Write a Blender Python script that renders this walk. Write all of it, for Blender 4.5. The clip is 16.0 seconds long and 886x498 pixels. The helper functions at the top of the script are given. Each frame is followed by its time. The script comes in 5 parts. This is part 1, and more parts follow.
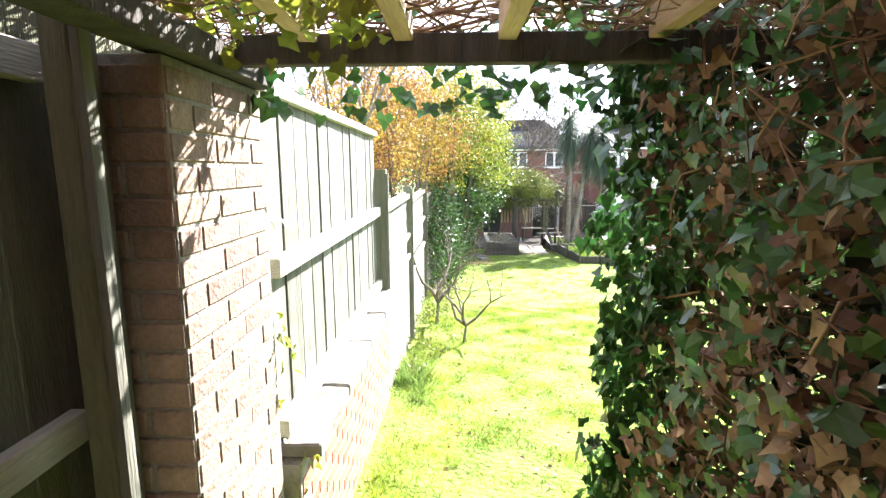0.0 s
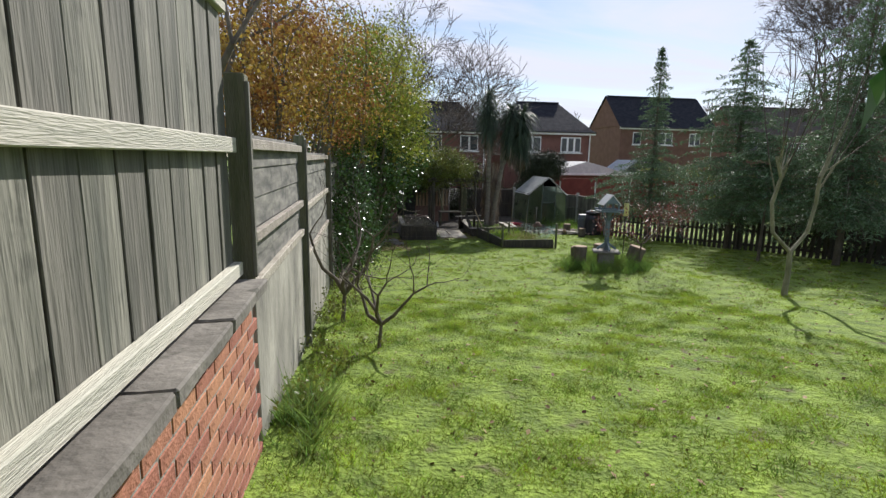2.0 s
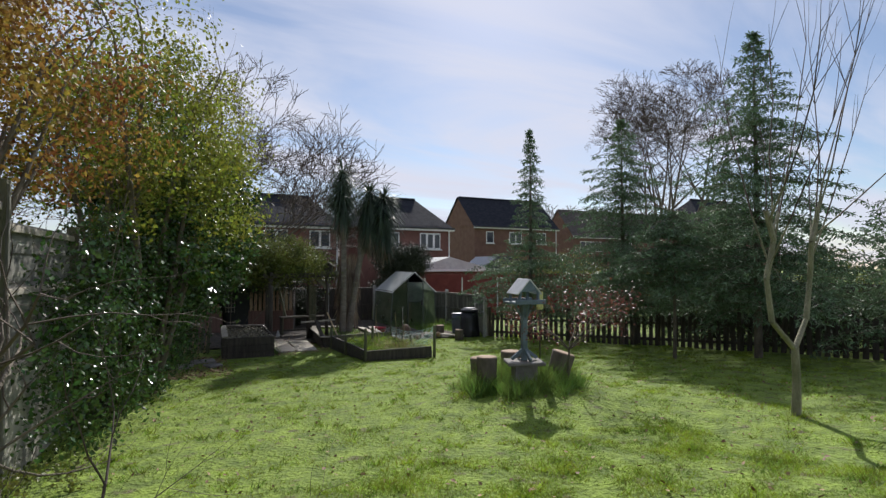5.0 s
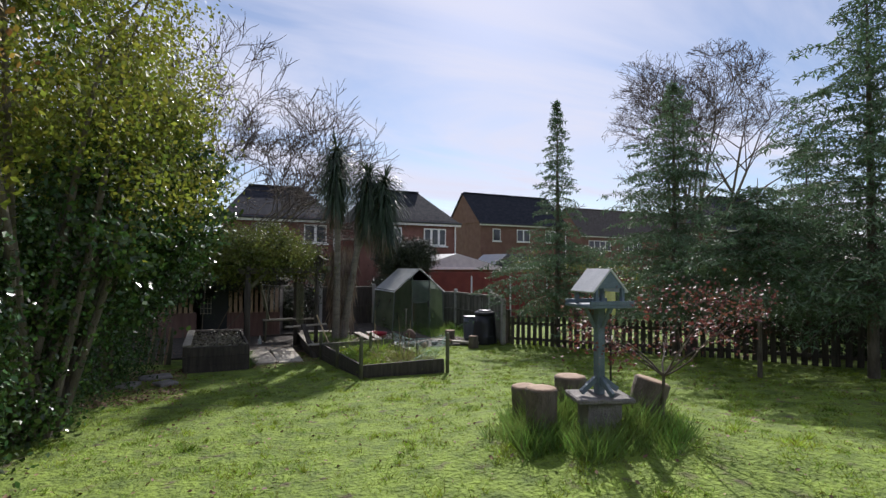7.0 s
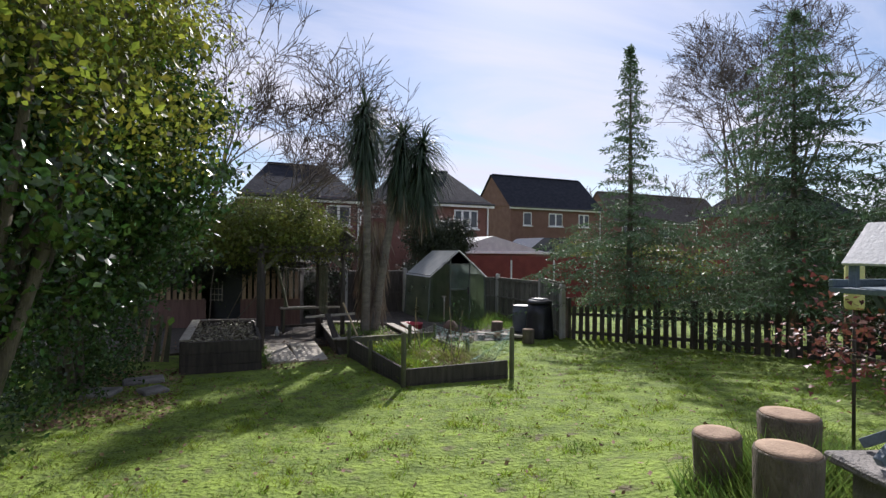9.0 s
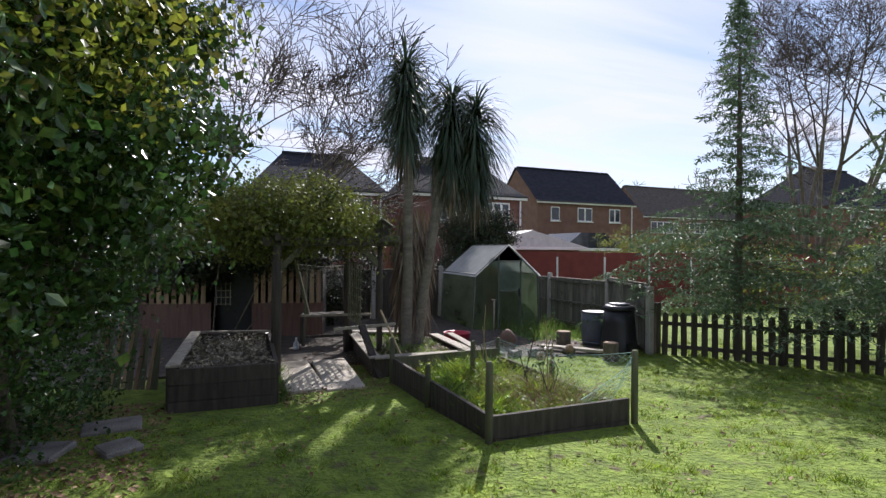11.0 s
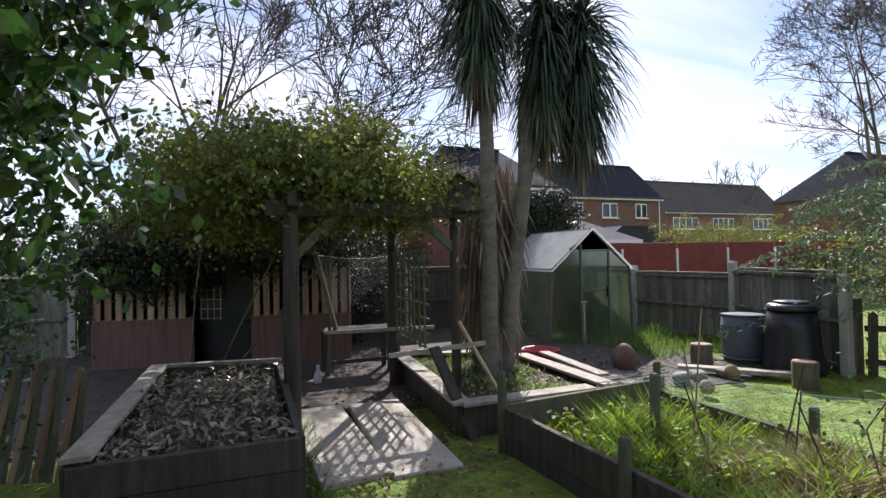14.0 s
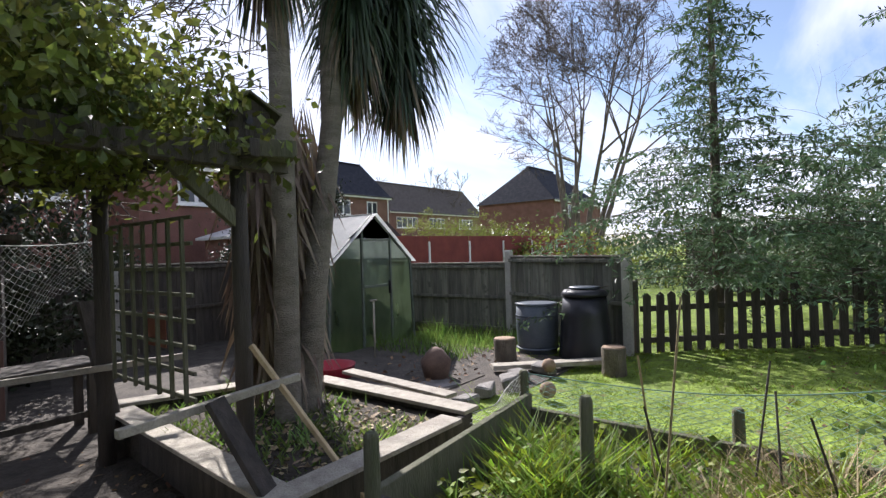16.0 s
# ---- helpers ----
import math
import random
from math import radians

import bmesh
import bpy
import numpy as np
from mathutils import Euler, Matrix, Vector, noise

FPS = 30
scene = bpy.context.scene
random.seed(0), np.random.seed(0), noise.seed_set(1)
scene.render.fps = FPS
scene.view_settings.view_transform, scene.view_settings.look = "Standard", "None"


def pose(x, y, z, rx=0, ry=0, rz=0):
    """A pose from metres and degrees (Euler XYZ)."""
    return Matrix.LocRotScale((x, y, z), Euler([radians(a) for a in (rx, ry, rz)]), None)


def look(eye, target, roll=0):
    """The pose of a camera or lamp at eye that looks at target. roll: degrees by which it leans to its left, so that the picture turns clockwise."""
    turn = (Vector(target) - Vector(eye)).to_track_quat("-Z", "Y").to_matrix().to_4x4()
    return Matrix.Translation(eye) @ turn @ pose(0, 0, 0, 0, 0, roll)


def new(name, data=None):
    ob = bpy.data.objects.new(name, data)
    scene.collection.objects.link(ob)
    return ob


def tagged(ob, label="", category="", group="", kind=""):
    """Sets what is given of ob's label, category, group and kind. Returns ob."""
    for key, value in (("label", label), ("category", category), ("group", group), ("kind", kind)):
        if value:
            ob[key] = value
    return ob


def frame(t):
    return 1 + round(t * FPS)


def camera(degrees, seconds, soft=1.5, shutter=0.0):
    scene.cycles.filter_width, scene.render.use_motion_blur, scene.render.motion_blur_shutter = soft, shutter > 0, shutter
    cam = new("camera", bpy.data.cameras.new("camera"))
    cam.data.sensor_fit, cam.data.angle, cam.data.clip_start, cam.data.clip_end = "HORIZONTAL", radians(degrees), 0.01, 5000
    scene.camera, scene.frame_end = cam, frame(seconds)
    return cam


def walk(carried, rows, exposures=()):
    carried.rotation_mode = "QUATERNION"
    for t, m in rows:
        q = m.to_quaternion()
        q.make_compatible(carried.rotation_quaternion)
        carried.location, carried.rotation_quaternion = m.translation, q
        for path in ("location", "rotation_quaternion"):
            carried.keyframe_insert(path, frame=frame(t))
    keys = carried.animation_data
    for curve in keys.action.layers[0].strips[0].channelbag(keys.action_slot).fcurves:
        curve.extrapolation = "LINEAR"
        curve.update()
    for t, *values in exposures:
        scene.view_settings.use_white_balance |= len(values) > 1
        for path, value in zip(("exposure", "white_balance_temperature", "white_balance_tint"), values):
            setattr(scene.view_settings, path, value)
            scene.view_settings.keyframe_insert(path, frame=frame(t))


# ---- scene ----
cam = camera(82.9, 16.0, soft=1.4)
PATH = [
    (0, (0.285, 0.113, 1.644), (0.234, 2.087, 1.327), -0.3),
    (0.5, (0.292, 0.413, 1.554), (0.387, 2.381, 1.212), 0.1),
    (1, (0.306, 0.807, 1.465), (0.485, 2.768, 1.112), 0.08),
    (1.5, (0.307, 1.244, 1.373), (0.543, 3.197, 1.014), 0.63),
    (2, (0.291, 1.706, 1.237), (0.588, 3.651, 0.878), 1.02),
    (2.5, (0.32, 2.291, 1.172), (0.787, 4.214, 0.884), 1.26),
    (3, (0.387, 2.749, 1.145), (0.978, 4.65, 0.95), 1.1),
    (3.5, (0.451, 3.279, 1.022), (1.196, 5.135, 1.012), 0.5),
    (4, (0.627, 3.917, 0.913), (1.446, 5.741, 0.958), 0.3),
    (6.5, (1.701, 6.88, 0.667), (2.553, 8.688, 0.733), 0.1),
    (7, (1.827, 7.405, 0.617), (2.669, 9.218, 0.679), 0.4),
    (7.5, (1.922, 7.927, 0.582), (2.729, 9.756, 0.64), -0.0),
    (8, (2.03, 8.452, 0.534), (2.814, 10.291, 0.581), 0.1),
    (8.5, (2.092, 8.961, 0.505), (2.869, 10.804, 0.528), 0.3),
    (9, (2.135, 9.559, 0.428), (2.905, 11.405, 0.44), 0.6),
    (11.5, (2.223, 12.418, 0.308), (2.935, 14.287, 0.31), 0.3),
    (12, (2.181, 12.975, 0.229), (2.884, 14.848, 0.235), 0.1),
    (12.5, (2.207, 13.556, 0.165), (2.909, 15.429, 0.175), -0.0),
    (13, (2.172, 14.028, 0.15), (2.874, 15.901, 0.165), -0.4),
    (13.5, (2.23, 14.531, 0.092), (2.932, 16.404, 0.118), -1.0),
    (14, (2.274, 15.051, 0.019), (2.998, 16.915, 0.051), -1.1),
    (14.5, (2.352, 15.556, -0.037), (3.275, 17.33, -0.009), -1.4),
    (15, (2.391, 16.007, -0.088), (3.479, 17.685, -0.059), -1.6),
    (15.5, (2.471, 16.449, -0.083), (3.804, 17.94, -0.066), -1.9),
    (16, (2.589, 16.908, -0.094), (4.171, 18.132, -0.093), -1.8),
]
EXPOSURES = [(t, s, 6250 if t < 5 else 6150, 12 if t < 5 else 17) for t, s in ((0.0, 2.9), (0.25, 2.3), (0.5, 1.5), (0.8, 1.05), (1.2, 0.8), (2.0, 0.4), (3.0, 0.05), (4.0, 0.1), (8.0, 0.3), (12.0, 0.66), (16.0, 0.92))]
walk(cam, [(t, look(eye, target, roll)) for t, eye, target, roll in PATH], EXPOSURES)

# ---- light ----
SUN_AZ, SUN_EL = 31.0, 36.0
w = bpy.data.worlds.new("sky")
scene.world = w
w.use_nodes = True
wn, wl = w.node_tree.nodes, w.node_tree.links
wn.clear()
sky = wn.new("ShaderNodeTexSky")
sky.sky_type, sky.sun_disc = "NISHITA", False
sky.sun_elevation, sky.sun_rotation = radians(SUN_EL), radians(SUN_AZ)
sky.air_density, sky.dust_density, sky.ozone_density = 1.0, 0.35, 2.0
tc = wn.new("ShaderNodeTexCoord")
sep = wn.new("ShaderNodeSeparateXYZ")
wl.new(tc.outputs["Generated"], sep.inputs[0])
zadd = wn.new("ShaderNodeMath"); zadd.operation = "ADD"; zadd.inputs[1].default_value = 0.18
wl.new(sep.outputs[2], zadd.inputs[0])
zmax = wn.new("ShaderNodeMath"); zmax.operation = "MAXIMUM"; zmax.inputs[1].default_value = 0.05
wl.new(zadd.outputs[0], zmax.inputs[0])
comb = wn.new("ShaderNodeCombineXYZ")
for k in (0, 1):
    dv = wn.new("ShaderNodeMath"); dv.operation = "DIVIDE"
    wl.new(sep.outputs[k], dv.inputs[0]); wl.new(zmax.outputs[0], dv.inputs[1]); wl.new(dv.outputs[0], comb.inputs[k])
mp = wn.new("ShaderNodeMapping"); mp.inputs["Rotation"].default_value = (0, 0, radians(24)); mp.inputs["Scale"].default_value = (0.55, 1.5, 1)
mp.inputs["Location"].default_value = (0.4, 0.65, 0)
wl.new(comb.outputs[0], mp.inputs[0])
cn = wn.new("ShaderNodeTexNoise"); cn.inputs["Scale"].default_value = 0.9; cn.inputs["Detail"].default_value = 7; cn.inputs["Roughness"].default_value = 0.55
cn.inputs["Distortion"].default_value = 0.6
wl.new(mp.outputs[0], cn.inputs[0])
cr = wn.new("ShaderNodeValToRGB"); cr.color_ramp.elements[0].position, cr.color_ramp.elements[1].position = 0.40, 0.60
cr.color_ramp.elements[0].color, cr.color_ramp.elements[1].color = (0.1, 0.1, 0.1, 1), (1, 1, 1, 1)
wl.new(cn.outputs[0], cr.inputs[0])
mx = wn.new("ShaderNodeMix"); mx.data_type = "RGBA"
mx.inputs[7].default_value = (7.6, 7.8, 8.7, 1)
wl.new(cr.outputs[0], mx.inputs[0]); wl.new(sky.outputs[0], mx.inputs[6])
bg = wn.new("ShaderNodeBackground"); bg.inputs[1].default_value = 0.085
wl.new(mx.outputs[2], bg.inputs[0])
wo = wn.new("ShaderNodeOutputWorld"); wl.new(bg.outputs[0], wo.inputs[0])
sd = bpy.data.lights.new("sun", "SUN")
sd.energy, sd.angle, sd.color = 5.0, radians(0.6), (1.0, 0.95, 0.86)
sun = new("sun", sd)
a, e = radians(SUN_AZ), radians(SUN_EL)
sun.matrix_world = look((0, 0, 0), (-math.sin(a) * math.cos(e), -math.cos(a) * math.cos(e), -math.sin(e)))

# ---- materials ----
def mat(name, c1, c2=None, scale=8.0, rough=0.8, bump=0.3, vary=0.0, island=False, stretch=(1, 1, 1), metal=0.0, fine=60.0, spec=0.5, trans=0.0, spots=None, bdist=0.02, contrast=0.28):
    m = bpy.data.materials.new(name)
    m.use_nodes = True
    n, l = m.node_tree.nodes, m.node_tree.links
    b = n["Principled BSDF"]
    c2 = c2 or c1
    co = n.new("ShaderNodeTexCoord")
    mpp = n.new("ShaderNodeMapping"); mpp.inputs["Scale"].default_value = stretch
    l.new(co.outputs["Object"], mpp.inputs[0])
    t1 = n.new("ShaderNodeTexNoise"); t1.inputs["Scale"].default_value = scale; t1.inputs["Detail"].default_value = 5
    t2 = n.new("ShaderNodeTexNoise"); t2.inputs["Scale"].default_value = fine; t2.inputs["Detail"].default_value = 3
    l.new(mpp.outputs[0], t1.inputs[0]); l.new(mpp.outputs[0], t2.inputs[0])
    ramp = n.new("ShaderNodeValToRGB")
    ramp.color_ramp.elements[0].position, ramp.color_ramp.elements[1].position = 0.32, 0.68
    ramp.color_ramp.elements[0].color, ramp.color_ramp.elements[1].color = (*c1, 1), (*c2, 1)
    l.new(t1.outputs[0], ramp.inputs[0])
    hs = n.new("ShaderNodeHueSaturation")
    l.new(ramp.outputs[0], hs.inputs["Color"])
    mr = n.new("ShaderNodeMapRange"); mr.inputs["To Min"].default_value, mr.inputs["To Max"].default_value = 1 - contrast, 1 + contrast
    l.new(t2.outputs[0], mr.inputs["Value"])
    val = mr.outputs[0]
    if vary:
        src = n.new("ShaderNodeNewGeometry").outputs["Random Per Island"] if island else n.new("ShaderNodeObjectInfo").outputs["Random"]
        m2 = n.new("ShaderNodeMapRange"); m2.inputs["To Min"].default_value, m2.inputs["To Max"].default_value = 1 - vary, 1 + vary
        l.new(src, m2.inputs["Value"])
        mu = n.new("ShaderNodeMath"); mu.operation = "MULTIPLY"
        l.new(val, mu.inputs[0]); l.new(m2.outputs[0], mu.inputs[1])
        val = mu.outputs[0]
        m3 = n.new("ShaderNodeMapRange"); m3.inputs["To Min"].default_value, m3.inputs["To Max"].default_value = 0.5 - vary * 0.06, 0.5 + vary * 0.06
        l.new(src, m3.inputs["Value"]); l.new(m3.outputs[0], hs.inputs["Hue"])
    l.new(val, hs.inputs["Value"])
    col = hs.outputs[0]
    if spots:
        t3 = n.new("ShaderNodeTexNoise"); t3.inputs["Scale"].default_value = spots[1]; t3.inputs["Detail"].default_value = 4
        l.new(co.outputs["Object"], t3.inputs[0])
        r3 = n.new("ShaderNodeValToRGB"); r3.color_ramp.elements[0].position, r3.color_ramp.elements[1].position = spots[2], spots[2] + 0.12
        l.new(t3.outputs[0], r3.inputs[0])
        m4 = n.new("ShaderNodeMix"); m4.data_type = "RGBA"; m4.inputs[7].default_value = (*spots[0], 1)
        l.new(r3.outputs[0], m4.inputs[0]); l.new(col, m4.inputs[6])
        col = m4.outputs[2]
    l.new(col, b.inputs["Base Color"])
    b.inputs["Roughness"].default_value, b.inputs["Metallic"].default_value = rough, metal
    b.inputs["Specular IOR Level"].default_value = spec
    if bump:
        bp = n.new("ShaderNodeBump"); bp.inputs["Strength"].default_value = bump; bp.inputs["Distance"].default_value = bdist
        l.new(t2.outputs[0], bp.inputs["Height"]); l.new(bp.outputs[0], b.inputs["Normal"])
    if trans:
        out = n["Material Output"]
        tr = n.new("ShaderNodeBsdfTranslucent"); l.new(col, tr.inputs[0])
        ms = n.new("ShaderNodeMixShader"); ms.inputs[0].default_value = trans
        l.new(b.outputs[0], ms.inputs[1]); l.new(tr.outputs[0], ms.inputs[2]); l.new(ms.outputs[0], out.inputs[0])
    return m


LAWN = mat("lawn", (0.095, 0.145, 0.018), (0.20, 0.285, 0.032), 4.5, 0.95, 1.0, fine=22, bdist=0.05, contrast=0.6, spots=((0.10, 0.085, 0.04), 5.5, 0.6))
GRASS = mat("grass_blades", (0.10, 0.165, 0.016), (0.33, 0.41, 0.038), 4.0, 0.6, 0, vary=0.6, island=True, trans=0.45)
LONGGRASS = mat("long_grass", (0.10, 0.19, 0.03), (0.22, 0.30, 0.07), 1.5, 0.5, 0, vary=0.4, island=True, trans=0.4)
STRAW = mat("dry_grass", (0.30, 0.22, 0.12), (0.42, 0.34, 0.2), 3, 0.8, 0, vary=0.3, island=True)
SOIL = mat("soil", (0.035, 0.028, 0.02), (0.08, 0.065, 0.05), 9, 0.95, 1.0, fine=50)
FENCE = mat("fence_timber", (0.085, 0.087, 0.07), (0.205, 0.197, 0.162), 5, 0.85, 0.5, vary=0.2, stretch=(2.4, 2.4, 0.2), fine=24, spots=((0.10, 0.10, 0.08), 7, 0.58), contrast=.42)
RAILW = mat("pale_rail_timber", (0.42, 0.41, 0.34), (0.56, 0.53, 0.44), 4, 0.8, 0.4, vary=0.1, stretch=(6, 0.5, 6), fine=30)
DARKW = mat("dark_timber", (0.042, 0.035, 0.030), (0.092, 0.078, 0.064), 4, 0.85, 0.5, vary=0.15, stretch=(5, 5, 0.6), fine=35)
MOSSW = mat("mossy_timber", (0.10, 0.11, 0.06), (0.17, 0.16, 0.11), 4, 0.9, 0.6, vary=0.15, stretch=(5, 5, 0.6), fine=35)
NEWW = mat("sawn_timber", (0.42, 0.30, 0.17), (0.55, 0.42, 0.26), 3, 0.75, 0.3, vary=0.1, stretch=(5, 0.6, 5), fine=30)
PLANK = mat("grey_plank", (0.26, 0.23, 0.19), (0.40, 0.36, 0.30), 4, 0.85, 0.5, vary=0.15, stretch=(3, 3, 3), fine=30)
# Mottling of the next two also carries the branches' dappled shadow.
SIDEF = mat("grey_side_timber", (0.09, 0.09, 0.08), (0.23, 0.22, 0.19), 6, 0.88, 0.35, vary=0.15, stretch=(2, 0.6, 2), fine=12, spots=((0.07, 0.07, 0.06), 5, 0.6))
RENDER = mat("gravel_board", (0.18, 0.17, 0.145), (0.40, 0.38, 0.32), 3.5, 0.9, 0.3, fine=30, stretch=(1, 1, 0.4))
CONC = mat("concrete", (0.33, 0.32, 0.29), (0.45, 0.43, 0.40), 5, 0.9, 0.4, fine=50)
COPING = mat("coping_stone", (0.11, 0.10, 0.085), (0.25, 0.23, 0.20), 3.5, 0.92, 0.4, vary=0.12, fine=30, spots=((0.08, 0.075, 0.06), 7, 0.58))
BRICK = mat("brick", (0.28, 0.11, 0.065), (0.42, 0.18, 0.11), 9, 0.88, 0.35, vary=0.22, fine=70, spots=((0.07, 0.035, 0.03), 28, 0.66))
BRICKP = mat("brick_pale", (0.20, 0.13, 0.10), (0.32, 0.22, 0.17), 9, 0.88, 0.35, vary=0.2, fine=70, spots=((0.10, 0.06, 0.05), 28, 0.64))
MORTAR = mat("mortar", (0.24, 0.22, 0.19), (0.33, 0.30, 0.26), 12, 0.95, 0.5)
IVY = mat("ivy_leaf", (0.03, 0.085, 0.02), (0.07, 0.155, 0.036), 8, 0.32, 0, vary=0.4, island=True, trans=0.15)
IVYH = mat("holly_leaf", (0.035, 0.07, 0.022), (0.08, 0.145, 0.035), 8, 0.27, 0, vary=0.5, island=True, trans=0.2)
DEADLEAF = mat("dead_leaf", (0.15, 0.08, 0.042), (0.34, 0.21, 0.12), 8, 0.75, 0, vary=0.4, island=True)
LAUREL = mat("laurel_leaf", (0.05, 0.085, 0.012), (0.34, 0.35, 0.045), 1.3, 0.5, 0, vary=0.45, island=True, trans=0.45)
ORANGE = mat("orange_leaf", (0.22, 0.075, 0.025), (0.36, 0.26, 0.05), 1.0, 0.6, 0, vary=0.45, island=True, trans=0.35)
OLIVE = mat("olive_leaf", (0.07, 0.095, 0.02), (0.22, 0.24, 0.045), 1.8, 0.45, 0, vary=0.45, island=True, trans=0.45)
NEEDLE = mat("needles", (0.065, 0.115, 0.055), (0.15, 0.22, 0.115), 0.7, 0.6, 0, vary=0.4, island=True, trans=0.25)
# Near black: dark hedges, and shade inside and behind foliage put into colour.
HEDGESHADE = mat("hedge_and_shade_leaf", (0.02, 0.03, 0.012), (0.04, 0.05, 0.02), 1.0, 0.6, 0, vary=0.4, island=True)
LTHEDGE = mat("light_hedge_leaf", (0.16, 0.2, 0.03), (0.26, 0.28, 0.06), 1.0, 0.6, 0, vary=0.3, island=True, trans=0.3)
ACER = mat("acer_leaf", (0.10, 0.028, 0.026), (0.22, 0.075, 0.06), 2.0, 0.5, 0, vary=0.4, island=True, trans=0.3)
PALM = mat("palm_leaf", (0.03, 0.055, 0.03), (0.07, 0.10, 0.055), 2.0, 0.5, 0, vary=0.35, island=True, trans=0.15)
PALMD = mat("dead_palm_leaf", (0.14, 0.10, 0.07), (0.26, 0.20, 0.15), 2.0, 0.8, 0, vary=0.35, island=True)
BARK = mat("bark", (0.09, 0.075, 0.055), (0.18, 0.15, 0.115), 10, 0.95, 0.9, stretch=(1, 1, 0.4))
BARKG = mat("mossy_bark", (0.15, 0.15, 0.09), (0.28, 0.26, 0.18), 8, 0.95, 0.8, stretch=(1, 1, 0.4))
TWIG = mat("twig", (0.055, 0.042, 0.034), (0.11, 0.085, 0.07), 3, 0.9, 0.2)
PALMBARK = mat("palm_bark", (0.17, 0.15, 0.12), (0.28, 0.25, 0.21), 7, 0.95, 1.0, stretch=(1, 1, 2.5))
CUT = mat("cut_wood", (0.26, 0.17, 0.11), (0.38, 0.27, 0.18), 9, 0.85, 0.4)
ROOF = mat("roof_tile", (0.018, 0.020, 0.028), (0.034, 0.036, 0.046), 4, 0.9, 0.5, spec=0.15)
ROOF2 = mat("brown_roof_tile", (0.075, 0.065, 0.06), (0.12, 0.105, 0.095), 4, 0.9, 0.5, spec=0.15)
HBRICK = mat("house_brick", (0.14, 0.065, 0.05), (0.20, 0.095, 0.075), 2, 0.9, 0.5, fine=18)
HBRICK2 = mat("house_brick_light", (0.15, 0.08, 0.06), (0.20, 0.11, 0.085), 2, 0.9, 0.5, fine=18)
WHITE = mat("white_paint", (0.72, 0.72, 0.70), (0.8, 0.8, 0.78), 5, 0.5, 0.05)
REDF = mat("red_fence_paint", (0.16, 0.03, 0.025), (0.22, 0.045, 0.035), 3, 0.8, 0.3)
BLUEP = mat("grey_blue_paint", (0.10, 0.14, 0.17), (0.16, 0.21, 0.25), 6, 0.7, 0.3)
FELT = mat("grey_felt", (0.5, 0.5, 0.5), (0.62, 0.62, 0.6), 6, 0.34, 0.1, spec=0.9)
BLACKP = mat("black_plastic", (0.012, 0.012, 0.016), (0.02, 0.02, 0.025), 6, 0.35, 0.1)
GREYP = mat("grey_blue_plastic", (0.07, 0.085, 0.11), (0.10, 0.12, 0.15), 6, 0.45, 0.1)
REDP = mat("red_plastic", (0.35, 0.02, 0.04), (0.4, 0.03, 0.05), 6, 0.4, 0.1)
STONE = mat("stone", (0.16, 0.15, 0.14), (0.3, 0.28, 0.26), 5, 0.9, 0.8)
SLAB = mat("paving_slab", (0.40, 0.36, 0.29), (0.55, 0.50, 0.42), 3, 0.9, 0.5, fine=40, spots=((0.22, 0.2, 0.15), 6, 0.64))
YELLOW = mat("yellow_feeder", (0.55, 0.55, 0.2), (0.6, 0.6, 0.25), 5, 0.5, 0.1)
NET = mat("green_net", (0.25, 0.42, 0.38), (0.3, 0.5, 0.45), 8, 0.7, 0)
NETG = mat("pale_net", (0.4, 0.4, 0.38), (0.5, 0.5, 0.47), 8, 0.7, 0)
FRAMEM = mat("green_frame", (0.09, 0.11, 0.09), (0.14, 0.16, 0.13), 8, 0.6, 0.1)


def glass(name, tint, rough, clear):
    m = bpy.data.materials.new(name)
    m.use_nodes = True
    n, l = m.node_tree.nodes, m.node_tree.links
    b = n["Principled BSDF"]
    b.inputs["Base Color"].default_value, b.inputs["Roughness"].default_value = (*tint, 1), rough
    tr = n.new("ShaderNodeBsdfTransparent"); tr.inputs[0].default_value = (0.75, 0.85, 0.75, 1)
    ms = n.new("ShaderNodeMixShader")
    nz = n.new("ShaderNodeTexNoise"); nz.inputs["Scale"].default_value = 3
    mr = n.new("ShaderNodeMapRange"); mr.inputs["From Min"].default_value, mr.inputs["From Max"].default_value = 0.3, 0.7
    mr.inputs["To Min"].default_value, mr.inputs["To Max"].default_value = clear - 0.15, clear + 0.15
    l.new(nz.outputs[0], mr.inputs[0]); l.new(mr.outputs[0], ms.inputs[0])
    tl = n.new("ShaderNodeBsdfTranslucent"); tl.inputs[0].default_value = (*tint, 1)
    m2 = n.new("ShaderNodeMixShader"); m2.inputs[0].default_value = 0.5
    l.new(b.outputs[0], m2.inputs[1]); l.new(tl.outputs[0], m2.inputs[2])
    l.new(m2.outputs[0], ms.inputs[1]); l.new(tr.outputs[0], ms.inputs[2]); l.new(ms.outputs[0], n["Material Output"].inputs[0])
    return m


GHGLASS = glass("algae_glass", (0.34, 0.38, 0.27), 0.25, 0.42)
RUST = mat("rust", (0.16, 0.05, 0.03), (0.26, 0.10, 0.06), 6, 0.9, 0.4)
PALES = mat("pale_plastic_sheet", (0.6, 0.62, 0.62), (0.72, 0.73, 0.72), 5, 0.5, 0.05, trans=0.3)
PATIO = mat("dark_earth", (0.05, 0.042, 0.035), (0.10, 0.085, 0.07), 6, 0.95, 1.0, fine=40, contrast=0.5)
SLAT = mat("brown_slat", (0.26, 0.17, 0.10), (0.40, 0.28, 0.18), 4, 0.85, 0.4, vary=0.25, stretch=(4, 4, 0.5), fine=30)
